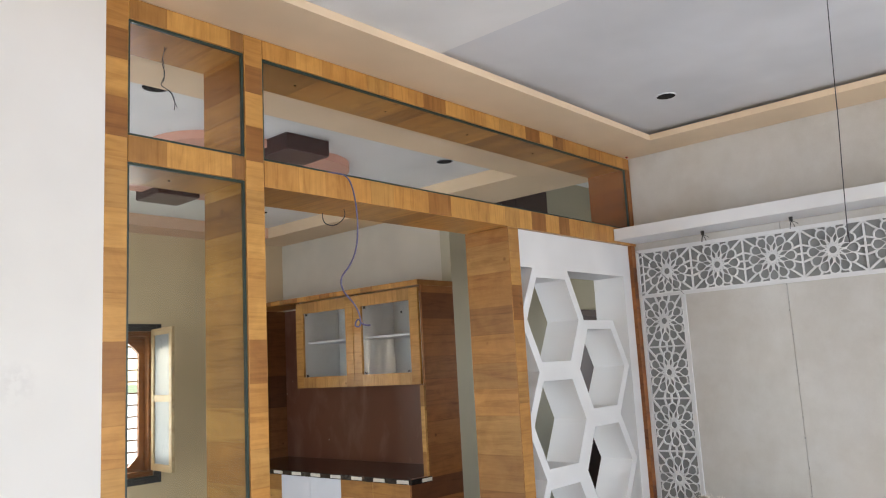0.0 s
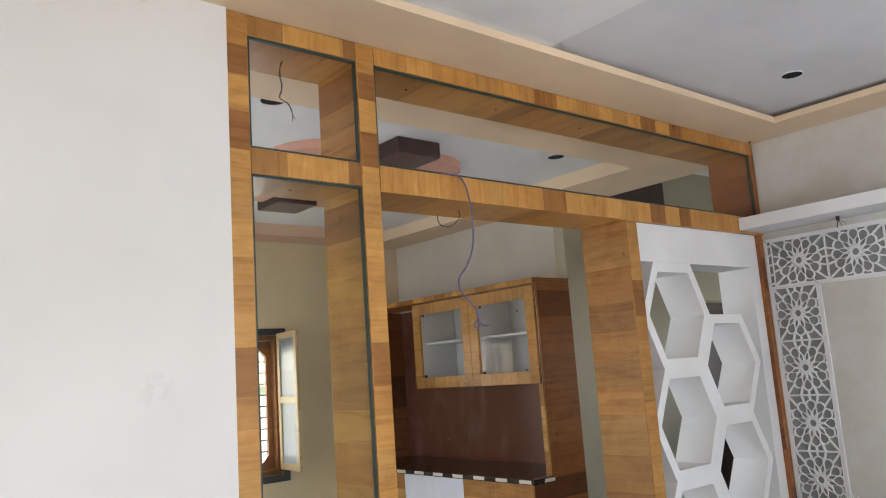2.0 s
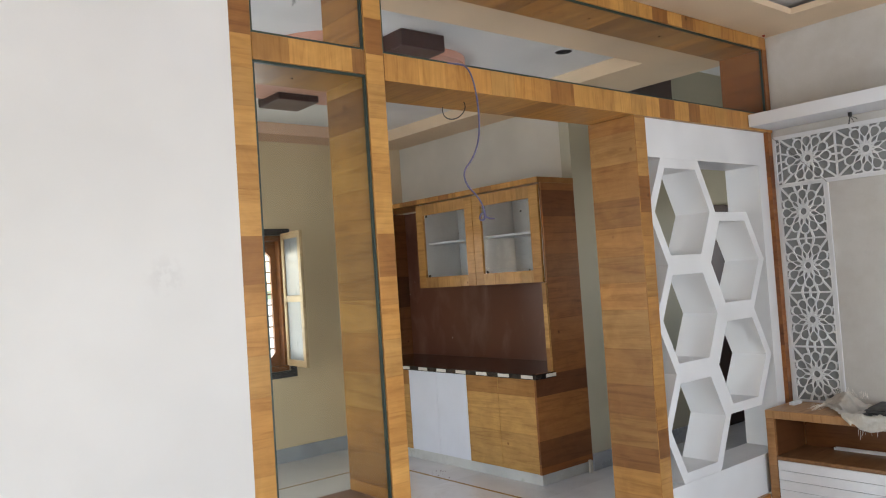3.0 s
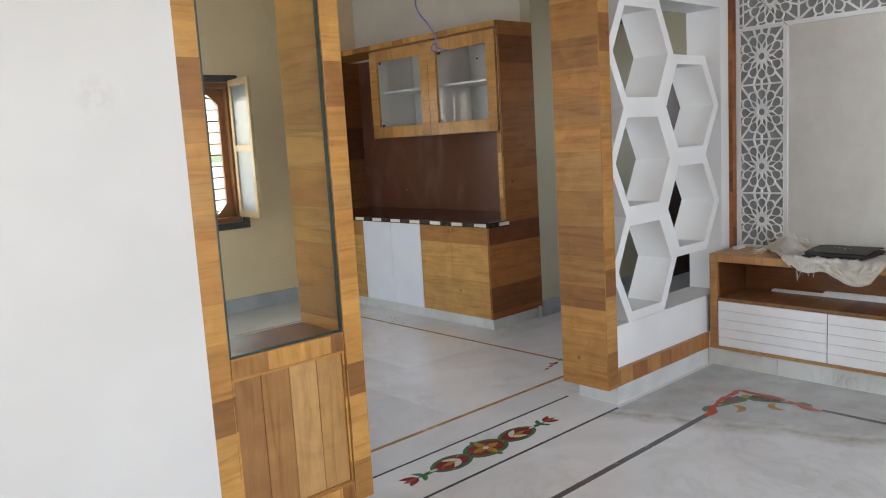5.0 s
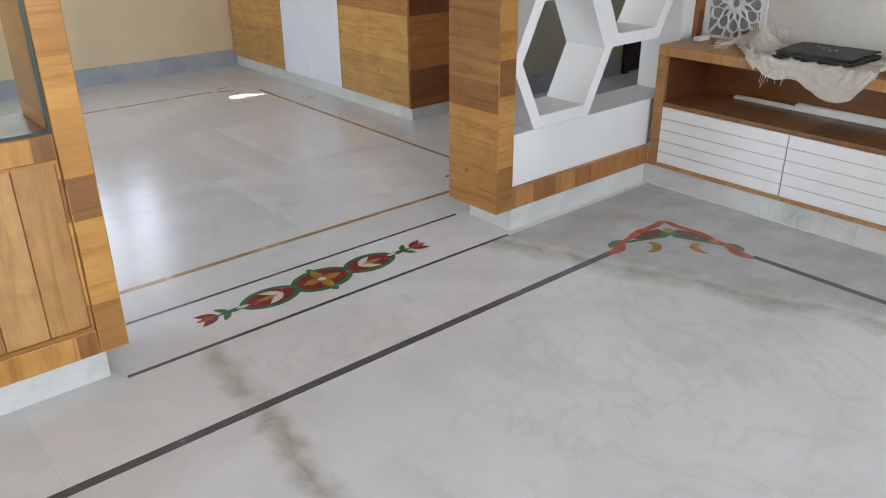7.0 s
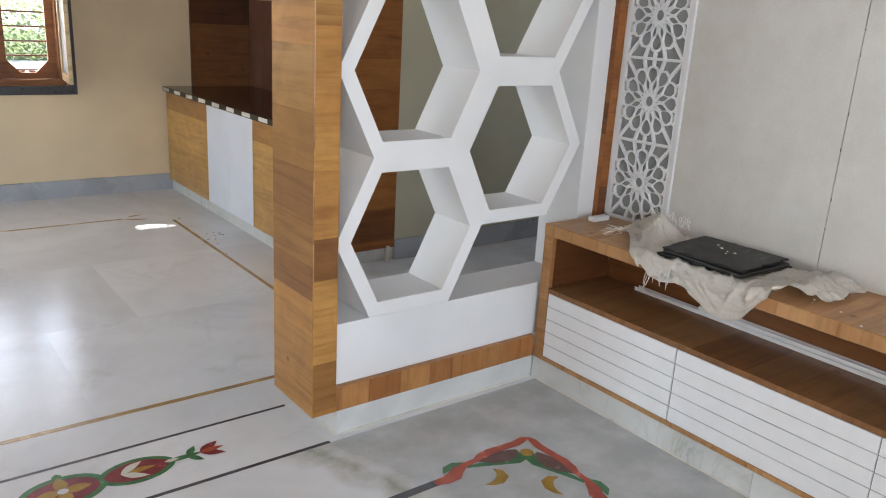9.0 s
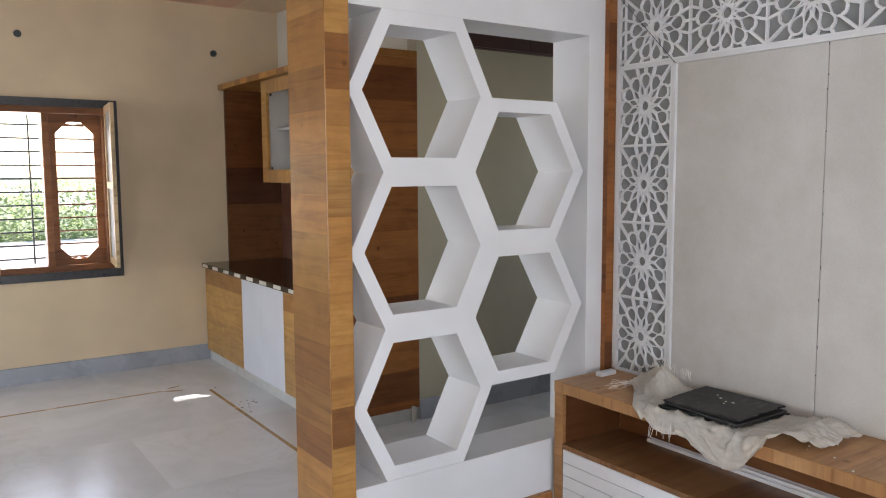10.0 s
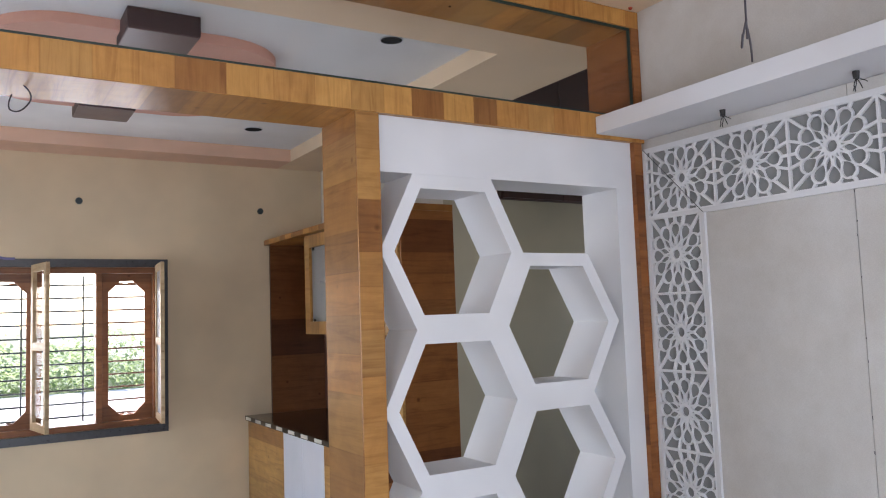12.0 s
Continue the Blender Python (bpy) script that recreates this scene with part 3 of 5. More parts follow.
def inlay(name, shapes, material, z, parent):
    """Thin stone pieces let into the floor, one part each."""
    for n, s in enumerate(shapes):
        bm = bmesh.new()
        h = z + 0.00003 * n
        if isinstance(s, tuple):
            disc(bm, s[0], s[1], h, *s[2:])
        else:
            bm.faces.new([bm.verts.new((x, y, h)) for x, y in s])
        bmesh.ops.triangulate(bm, faces=bm.faces[:])
        for f in bm.faces:
            f.normal_update()
            if f.normal.z < 0:
                f.normal_flip()
        part(name, bm, material, parent)


def leaf_pts(x, y, length, width, turn, bend=0.0, n=9):
    pts = []
    for side in (1, -1):
        for i in range(n) if side == 1 else range(n - 2, 0, -1):
            t = i / (n - 1)
            w = side * width / 2 * math.sin(math.pi * t ** 0.85)
            a, b = t * length, w + bend * length * math.sin(math.pi * t) * 0.5 + bend * length * t * t
            pts.append((x + math.cos(turn) * a - math.sin(turn) * b, y + math.sin(turn) * a + math.cos(turn) * b))
    return pts


def threshold_motif():
    m = thing("floor_motif", "red and green flower inlay across the threshold", "floor inlay", at=(1.41, 0.152, 0))
    cx, cy = 1.405, 0.152
    inlay("green_piece", [(cx - 0.215, cy, 0.118, 0.071, 28, 0.0, 0.12), (cx, cy, 0.125, 0.086, 28), (cx + 0.215, cy, 0.118, 0.071, 28, 0.0, 0.12),
                           *(leaf_pts(cx + s * 0.30, cy, 0.13, 0.026, 0 if s > 0 else math.pi) for s in (1, -1)),
                           *(leaf_pts(cx + s * 0.375, cy, 0.062, 0.026, (0.9 if k else -0.9) if s > 0 else math.pi + (0.9 if k else -0.9)) for s in (1, -1) for k in (0, 1)),
                           *(leaf_pts(cx, cy + s * 0.076, 0.03, 0.03, s * math.pi / 2) for s in (1, -1))], GREEN, 0.0010, m)
    inlay("red_piece", [(cx - 0.215, cy, 0.098, 0.054, 28, 0.0, 0.1), (cx, cy, 0.103, 0.066, 28), (cx + 0.215, cy, 0.098, 0.054, 28, 0.0, 0.1)], RED, 0.0015, m)
    inlay("yellow_petal", [leaf_pts(cx, cy, 0.082, 0.042, k * math.pi / 2) for k in range(4)], OCHRE, 0.0020, m)
    inlay("ivory_petal", [(cx, cy, 0.016, 0.014, 14)] + [leaf_pts(cx + s * 0.165, cy, 0.088, 0.03, (0 if s > 0 else math.pi) + k, 0.12 * (1 if k > 0 else -1)) for s in (1, -1) for k in (0.42, -0.42)]
          + [leaf_pts(cx + s * 0.30, cy, 0.05, 0.018, 0 if s > 0 else math.pi) for s in (1, -1)], IVORY, 0.0025, m)
    inlay("olive_petal", [leaf_pts(cx + s * 0.175, cy, 0.10, 0.026, 0 if s > 0 else math.pi) for s in (1, -1)], OCHRE, 0.0022, m)
    inlay("red_petal", [leaf_pts(cx + s * 0.415, cy, 0.085, 0.034, (0 if s > 0 else math.pi) + k, 0.0) for s in (1, -1) for k in (0.5, -0.5)], RED, 0.0018, m)
    inlay("orange_petal", [leaf_pts(cx + s * 0.415, cy, 0.082, 0.026, 0 if s > 0 else math.pi) for s in (1, -1)], ORANGE, 0.0020, m)
    return m


def corner_motif():
    """A peaked corner ornament, mirrored about the diagonal of the floor border."""
    m = thing("floor_motif", "orange and green peaked corner inlay in the marble floor", "floor inlay", at=(2.8, -0.38, 0))
    cx, cy = 2.818, -0.363

    def both(pts):
        return [pts, [(cx + (y - cy), cy + (x - cx)) for x, y in pts][::-1]]

    def strip(*pw):
        """A band along points, each with its own width."""
        left, right = [], []
        for i, (x, y, w) in enumerate(pw):
            p, q = pw[max(0, i - 1)], pw[min(len(pw) - 1, i + 1)]
            d = Vector((q[0] - p[0], q[1] - p[1])).normalized()
            left.append((x - d.y * w / 2, y + d.x * w / 2))
            right.append((x + d.y * w / 2, y - d.x * w / 2))
        return left + right[::-1]
    inlay("green_piece", both(strip((2.43, -0.378, 0.004), (2.455, -0.362, 0.03), (2.49, -0.358, 0.036), (2.53, -0.372, 0.02)))
          + both(strip((2.52, -0.388, 0.012), (2.575, -0.404, 0.022), (2.64, -0.428, 0.03), (2.69, -0.440, 0.05), (2.735, -0.432, 0.05), (2.765, -0.418, 0.012))), GREEN, 0.0010, m)
    inlay("brown_piece", both(strip((2.575, -0.378, 0.012), (2.62, -0.392, 0.055), (2.67, -0.405, 0.068), (2.715, -0.402, 0.04), (2.735, -0.398, 0.01))), RED_BROWN, 0.0016, m)
    inlay("orange_scroll", both(strip((2.375, -0.407, 0.026), (2.415, -0.414, 0.042), (2.452, -0.408, 0.05), (2.482, -0.388, 0.042), (2.52, -0.376, 0.024), (2.572, -0.372, 0.022), (2.600, -0.364, 0.034),
                                      (2.645, -0.356, 0.034), (2.70, -0.360, 0.032), (2.76, -0.364, 0.034), (2.80, -0.356, 0.030), (2.824, -0.357, 0.008))), ORANGE, 0.0022, m)
    inlay("yellow_crescent", both(strip((2.588, -0.442, 0.004), (2.596, -0.466, 0.028), (2.588, -0.492, 0.040), (2.560, -0.508, 0.034), (2.530, -0.508, 0.018), (2.508, -0.498, 0.003))), OCHRE, 0.0014, m)
    inlay("yellow_disc", [(2.752, -0.429, 0.024, 0.024, 16)], OCHRE, 0.0028, m)
    return m


threshold_motif()
corner_motif()

dm = thing("floor_motif", "small red leaf inlay at the ochre line", "floor inlay", at=(2.62, 0.72, 0))
inlay("red_leaf", [leaf_pts(2.60, 0.735, 0.075, 0.026, 0.25), leaf_pts(2.60, 0.735, 0.065, 0.022, math.pi + 0.25)], ORANGE, 0.0012, dm)
inlay("yellow_leaf", [leaf_pts(2.60, 0.735, 0.05, 0.022, 1.2), leaf_pts(2.68, 0.757, 0.06, 0.022, 0.3), leaf_pts(2.53, 0.715, 0.05, 0.022, math.pi + 0.25)], OCHRE, 0.0018, dm)
dm2 = thing("floor_motif", "thin brown scroll inlay at the far corner", "floor inlay", at=(2.5, 3.15, 0))
inlay("scroll", [leaf_pts(2.42, 3.20, 0.16, 0.03, -0.2, -0.2), leaf_pts(2.46, 3.24, 0.12, 0.022, 0.3)], LINE_OCHRE, 0.0012, dm2)

# ---- the wooden partition ----
DEP = 0.285
pf = thing("partition_frame", "golden brown stave-wood room divider with open compartments", "room divider", at=(1.8, 0.14, 0))
E = 0.0015
part("post", boxes((0.037, 0.118, 0.0, DEP, 0.10, BAND), bevel=0.003), WOOD_Z, pf)
part("post", boxes((0.567, 0.648, 0.0, DEP, 0.10, BAND), bevel=0.003), WOOD_Z, pf)
part("pillar", boxes((2.153, 2.245, 0.0, 0.292, 0.10, 2.286), bevel=0.003), WOOD_PILLAR, pf, "thick stave-wood pillar beside the opening")
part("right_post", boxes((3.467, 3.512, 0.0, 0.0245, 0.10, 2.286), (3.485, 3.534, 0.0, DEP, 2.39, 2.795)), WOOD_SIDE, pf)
part("top_rail", boxes((0.118 + E, 0.567 - E, 0.001, DEP, 2.795, BAND), (0.648 + E, 3.534, 0.001, DEP, 2.795, BAND), bevel=0.002), WOOD_X, pf)
part("middle_rail", boxes((0.118 + E, 0.567 - E, 0.001, DEP, 2.30, 2.39), (0.648 + E, 3.534, 0.001, DEP, 2.2865, 2.39), bevel=0.002), WOOD_X, pf)
part("bottom_rail", boxes((2.246, 3.1735, 0.002, DEP, 0.10, 0.190), bevel=0.002), WOOD_LOW, pf)
part("sill_rail", boxes((0.1195, 0.5655, 0.001, 0.03, 0.685, 0.755), bevel=0.004), WOOD_X, pf)
part("sill", boxes((0.1195, 0.5655, 0.03, DEP, 0.735, 0.752)), BROWN_SILL, pf, "dusty reddish brown sill")
part("lower_rail", boxes((0.1195, 0.5655, 0.001, DEP, 0.10, 0.178), bevel=0.003), WOOD_X, pf)
for (a, b), board in zip(((0.120, 0.2293), (0.2307, 0.3383), (0.3397, 0.4503), (0.4517, 0.5655)), BOARDS):
    part("plank", boxes((a, b, 0.018, 0.04, 0.178, 0.685), bevel=0.003), board, pf, "vertical plain-sawn board")
part("bead", boxes((0.1195, 0.128, 0.008, 0.0179, 0.178, 0.685), (0.557, 0.5655, 0.008, 0.0179, 0.178, 0.685), (0.128, 0.557, 0.008, 0.0179, 0.178, 0.187),
                   (0.128, 0.557, 0.008, 0.0179, 0.676, 0.685)), WOOD_Z, pf)
part("plinth", boxes((0.038, 0.585, 0.03, 0.26, 0.0, 0.0995)), SKIRT, pf, "white marble plinth")
part("plinth", boxes((2.258, 3.1875, 0.018, 0.27, 0.0, 0.0995)), SKIRT, pf, "white marble plinth")


def pane(x0, x1, z0, z1, glass=GLASS):
    g = thing("glass_pane", "clear glass pane with dark green edges in the divider", "glass pane", "panes of the divider", at=((x0 + x1) / 2, 0.014, z0))
    p = part("glass", boxes((x0 + 0.008, x1 - 0.008, 0.0125, 0.0165, z0 + 0.008, z1 - 0.008)), glass, g)
    p.visible_shadow = False
    w = 0.009
    for a in ((x0, x1, z0, z0 + w), (x0, x1, z1 - w, z1), (x0, x0 + w, z0 + w, z1 - w), (x1 - w, x1, z0 + w, z1 - w)):
        part("edge", boxes((a[0] + 0.0004, a[1] - 0.0004, 0.007, 0.019, a[2] + 0.0004, a[3] - 0.0004)), GREEN_EDGE, g)


pane(0.118, 0.567, 2.39, 2.795)
pane(0.118, 0.567, 0.755, 2.30, DUSTY_GLASS)
pane(0.648, 3.485, 2.39, 2.795)

# white honeycomb screen
hs = thing("honeycomb_screen", "white painted screen of open hexagon boxes beside the pillar", "screen", at=(2.8, 0.14, 0.19))
part("header", boxes((2.2455, 3.4745, 0.025, 0.242, 2.0845, 2.286)), PANEL_WHITE, hs)
part("base", boxes((2.2455, 3.4745, 0.025, 0.242, 0.190, 0.4120)), PANEL_WHITE, hs)
part("jamb", boxes((3.375, 3.4745, 0.0252, 0.242, 0.4122, 2.0843)), PANEL_WHITE, hs)


def hexagon_box(x0, xa, xb, x1, zc, half, wall=0.051):
    out = [(x0, zc), (xa, zc - half), (xb, zc - half), (x1, zc), (xb, zc + half), (xa, zc + half)]
    n = len(out)
    inner = []
    for i in range(n):
        p, a, b = Vector(out[i]), Vector(out[i - 1]), Vector(out[(i + 1) % n])
        e1, e2 = (p - a).normalized(), (b - p).normalized()
        n1, n2 = Vector((-e1.y, e1.x)), Vector((-e2.y, e2.x))
        d = (n1 + n2).normalized()
        q = p + d * wall / max(0.3, d.dot(n1))
        inner.append((q.x, q.y))
    return ring_prism(out, inner, 0.2165, "y", 0.0252)


for zc in (1.8055, 1.2485, 0.6915):
    part("hexagon", hexagon_box(2.247, 2.385, 2.727, 2.866, zc, 0.2785), PANEL_WHITE, hs)
for zc in (1.5270, 0.9700):
    part("hexagon", hexagon_box(2.727, 2.866, 3.195, 3.350, zc, 0.2785), PANEL_WHITE, hs)

# ---- television wall ----
lf = thing("lattice_frame", "white fretwork frame of flower tiles on the wall", "wall panel", at=(3.52, -0.15, 0.68))
LX = 3.513


def flower_tile(w, h, r):
    """One fret tile centred at the origin of (y, z): a sheet cut through with a flower of twelve petals and strutted corners."""
    holes = []

    def polar(rad, turn):
        return (rad * math.cos(turn), rad * math.sin(turn))

    def slot(r0, r1, half, turn, rise=0.5, round_end=False, n=7):
        """An opening along a ray, widest at the share rise of its length."""
        side = []
        for i in range(1, n):
            t = i / n
            if t < rise:
                k = math.sin(math.pi / 2 * (t / rise) ** 0.9)
            else:
                q = (t - rise) / (1 - rise)
                k = math.sqrt(max(0.0, 1 - q * q)) if round_end else math.cos(math.pi / 2 * q ** 0.9)
            side.append((r0 + (r1 - r0) * t, half * k))
        pts = [(r0, 0)] + side + [(r1, 0)] + [(a, -b) for a, b in side[::-1]]
        c, d = math.cos(turn), math.sin(turn)
        holes.append([(c * a - d * b, d * a + c * b) for a, b in pts])

    holes.append([polar(0.155 * r, 2 * math.pi * i / 14) for i in range(14)])
    for i in range(12):
        t = 2 * math.pi * i / 12
        slot(0.24 * r, 0.36 * r, 0.020 * r, t, n=4)
        slot(0.30 * r, 0.71 * r, 0.080 * r, t + math.pi / 12, 0.5)
        slot(0.52 * r, 0.995 * r, 0.184 * r, t, 0.64, True, 9)
    W, H, half = w / 2 - 0.0045, h / 2 - 0.006, 0.0052
    if w <= h:
        W, H = w / 2 - 0.008, h / 2 - (0.005 if h > w else 0.008)

    def reach(t):
        return min(W / max(1e-6, abs(math.cos(t))), H / max(1e-6, abs(math.sin(t))))

    def rim(t):
        """Scalloped outside of the petals."""
        return r * (0.885 + 0.165 * abs(math.cos(6 * t)) ** 0.7)

    corner = math.atan2(H, W)
    if w > h:
        rays = [0.0, radians(17), corner, radians(60), radians(84)]
    elif h > w:
        rays = [radians(6), radians(30), corner, radians(73), radians(90)]
    else:
        rays = [radians(12), radians(30), corner, radians(60), radians(78)]
    for quarter in range(4):
        for a, b in zip(rays, rays[1:]):
            inner, outer, best = [], [], ([], [])
            for i in range(13):
                f = i / 12
                rough_t = a + (b - a) * f
                ri, ro = rim(rough_t), reach(rough_t)
                if ro < ri + 0.005:
                    inner, outer = [], []
                    continue
                ti = a + half / ri + (b - a - 2 * half / ri) * f
                to = a + half / ro + (b - a - 2 * half / ro) * f
                inner.append(polar(rim(ti), ti))
                outer.append(polar(reach(to), to))
                if len(inner) > len(best[0]):
                    best = (inner, outer)
            inner, outer = best
            if len(inner) < 3:
                continue
            sx, sz = ((1, 1), (-1, 1), (-1, -1), (1, -1))[quarter]
            holes.append([(sx * u, sz * v) for u, v in inner + outer[::-1]])
    bm = bmesh.new()
    for loop in [[(-w / 2, -h / 2), (w / 2, -h / 2), (w / 2, h / 2), (-w / 2, h / 2)]] + holes:
        vs = [bm.verts.new((0, u, v)) for u, v in loop]
        for i in range(len(vs)):
            bm.edges.new((vs[i - 1], vs[i]))
    bmesh.ops.triangle_fill(bm, use_beauty=True, use_dissolve=False, edges=bm.edges[:], normal=(1, 0, 0))
    g = bmesh.ops.extrude_face_region(bm, geom=bm.faces[:])
    for v in g["geom"]:
        if isinstance(v, bmesh.types.BMVert):
            v.co.x += 0.0118
    bmesh.ops.recalc_face_normals(bm, faces=bm.faces[:])
    return mesh_of("fret_tile", bm, PANEL_WHITE)


tile_v = flower_tile(0.273, 0.3185, 0.1285)
tile_h = flower_tile(0.325, 0.275, 0.1295)


def fret(me, y, z):
    o = new("fret_tile", me)
    o.parent = lf
    o.matrix_parent_inverse = Matrix.Translation(lf.location).inverted()
    o.location = (LX, y, z)


for z in (1.791, 1.472, 1.153, 0.834):
    fret(tile_v, -0.1545, z)
for k in range(10):
    fret(tile_h, -0.204 - 0.325 * k, 2.100)
for y0, y1, z0, z1 in ((-0.018, -0.002, 0.675, 2.255), (-0.309, -0.291, 0.675, 1.944), (-3.45, -0.0185, 2.2375, 2.2552), (-3.45, -0.291, 1.9445, 1.9625),
                       (-0.2905, -0.0185, 0.6605, 0.6745), (-0.2905, -0.0185, 1.9505, 1.9623)):
    part("border", boxes((LX - 0.001, LX + 0.0125, y0, y1, z0, z1)), PANEL_WHITE, lf)
for z in (1.985, 2.040, 2.100, 2.160, 2.215):
    part("strut", prism([(-0.0412, z - 0.005), (-0.0185, z - 0.014), (-0.0185, z - 0.004), (-0.0412, z + 0.005)], 0.0118, "x", LX), PANEL_WHITE, lf)
# Grey backing sheet; its tone also carries the shade inside the fret openings.
part("backing", boxes((3.5256, 3.5264, -0.305, -0.004, 0.676, 1.95), (3.5256, 3.5264, -3.4, -0.004, 1.95, 2.250)), GREY_BACK, lf, "grey backing with shade put into its colour")
part("mitre_line", prism([(-0.006, 2.2545), (-0.003, 2.2550), (-0.3060, 1.9450), (-0.3090, 1.9445)], 0.002, "x", LX - 0.0032), LINE_GREY, lf, "dark mitre joint")

wp = thing("wall_panelling", "grey linen-look boards with open joints on the wall", "wall panel", at=(3.53, -1.5, 0.68))
for k, (a, b) in enumerate(((-0.912, -0.003), (-1.530, -0.915), (-2.148, -1.533), (-2.766, -2.151), (-3.40, -2.769))):
    part("board", boxes((3.5265, 3.5345, a, b, 0.675, 2.2985)), LINEN, wp)
rc = random.Random(12)
for k in range(11):
    y, z = -0.9135 + rc.uniform(-0.002, 0.002), 0.74 + 1.45 * (k + rc.random()) / 11
    wd, ht = rc.uniform(0.0015, 0.0035), rc.uniform(0.004, 0.014)
    part("chip", boxes((3.5259, 3.5268, y - wd / 2, y + wd / 2, z, z + ht)), LINE_GREY, wp, "dark chip in the board edge")
part("board", boxes((3.5275, 3.5345, -5.2, -0.003, 2.3725, 2.8695)), LINEN, wp)

lg = thing("wall_ledge", "long white ledge projecting above the fretwork", "ledge", at=(3.4, -1.5, 2.29))
part("ledge_board", boxes((3.262, 3.534, -5.2, -0.003, 2.301, 2.371)), LEDGE_WHITE, lg)
part("fascia", boxes((3.25, 3.2615, -5.2, -0.003, 2.300, 2.373), bevel=0.002), LEDGE_WHITE, lg)
for y in (-0.50, -1.01, -1.52, -2.03):
    s = thing("lamp_stub", "black cable stub for a spotlight under the ledge", "cable", "cable stubs under the ledge", at=(3.42, y, 2.25))
    bm = bmesh.new()
    bmesh.ops.create_cone(bm, cap_ends=True, segments=14, radius1=0.009, radius2=0.011, depth=0.024, matrix=Matrix.Translation((3.42, y, 2.288)))
    part("holder", bm, BLACK, s)
    for dx, dy, dz in ((-0.012, 0.006, -0.042), (0.010, 0.010, -0.040), (0.004, -0.014, -0.036), (-0.006, -0.034, -0.022)):
        part("lead", tube([(3.42, y, 2.278), (3.42 + dx * 0.9, y + dy * 0.6, 2.278 + dz * 0.45), (3.42 + dx * 0.4, y + dy, 2.278 + dz * 0.8), (3.42 + dx, y + dy * 1.1, 2.278 + dz)], 0.0016), BLACK, s)

# television unit
tv = thing("television_unit", "low wooden television unit with white grooved drawers", "tv unit", at=(3.35, -1.6, 0))
part("top_board", boxes((3.171, 3.5335, -3.2, -0.0015, 0.622, 0.668), bevel=0.003), WOOD_TV, tv)
part("side_board", boxes((3.174, 3.5335, -0.050, -0.0015, 0.10, 0.6215), bevel=0.002), WOOD_TVZ, tv)
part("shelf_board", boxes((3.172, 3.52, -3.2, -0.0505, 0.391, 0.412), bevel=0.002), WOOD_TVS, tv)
part("bottom_board", boxes((3.173, 3.52, -3.2, -0.0505, 0.10, 0.119), bevel=0.002), WOOD_TV, tv)
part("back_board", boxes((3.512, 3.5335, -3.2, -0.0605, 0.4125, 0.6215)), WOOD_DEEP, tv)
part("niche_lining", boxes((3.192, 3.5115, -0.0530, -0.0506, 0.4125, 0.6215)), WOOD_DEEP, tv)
part("carcass", boxes((3.197, 3.51, -3.2, -0.0605, 0.1195, 0.3905)), BROWN_LAM, tv)
for y0, y1 in ((-0.40, 0.0155), (-1.005, -0.4012), (-1.61, -1.0062), (-2.215, -1.6112), (-3.2, -2.2162)):
    part("plinth", boxes((3.188, 3.5, y0, y1, 0.0, 0.0995)), SKIRT, tv, "veined greenish marble plinth")
for y0, y1 in ((-0.669, -0.0555), (-1.345, -0.6745), (-1.985, -1.3485), (-2.600, -1.9885), (-3.195, -2.6035)):
    prof = [(3.196, 0.121), (3.174, 0.121)]
    for i in range(1, 5):
        g = 0.121 + 0.0536 * i
        prof += [(3.174, g - 0.0018), (3.181, g - 0.0018), (3.181, g + 0.0018), (3.174, g + 0.0018)]
    prof += [(3.174, 0.389), (3.196, 0.389)]
    part("drawer", prism(prof, y1 - y0, "y", y0), WHITE_DRAWER, tv, "white drawer front with dark horizontal grooves")

# Dark fillers added between the drawers stand in for shade in the open joints.
for y0, y1 in ((-0.6743, -0.6692), (-1.3483, -1.3452), (-1.9883, -1.9852), (-2.6033, -2.6002)):
    part("joint_strip", boxes((3.180, 3.1955, y0, y1, 0.1215, 0.3885)), STEEL, tv, "dark strip added as the shade in the drawer joint")

solo("offcut", boxes((3.36, 3.45, -0.085, -0.052, 0.669, 0.687), bevel=0.002), PANEL_WHITE, "small white board offcut on the television unit", "offcut")
for y0, y1, x, z in ((-2.9, -0.235, 3.476, 0.4125), (-2.6, -0.53, 3.484, 0.4265)):
    solo("metal_channel", boxes((x, x + 0.027, y0, y1, z, z + 0.003), (x, x + 0.002, y0, y1, z + 0.003, z + 0.014), (x + 0.025, x + 0.027, y0, y1, z + 0.003, z + 0.014)), ALU,
         "long pale aluminium channel lying in the niche", "metal strip", "strips in the niche")

# sack cloth and slates on the unit


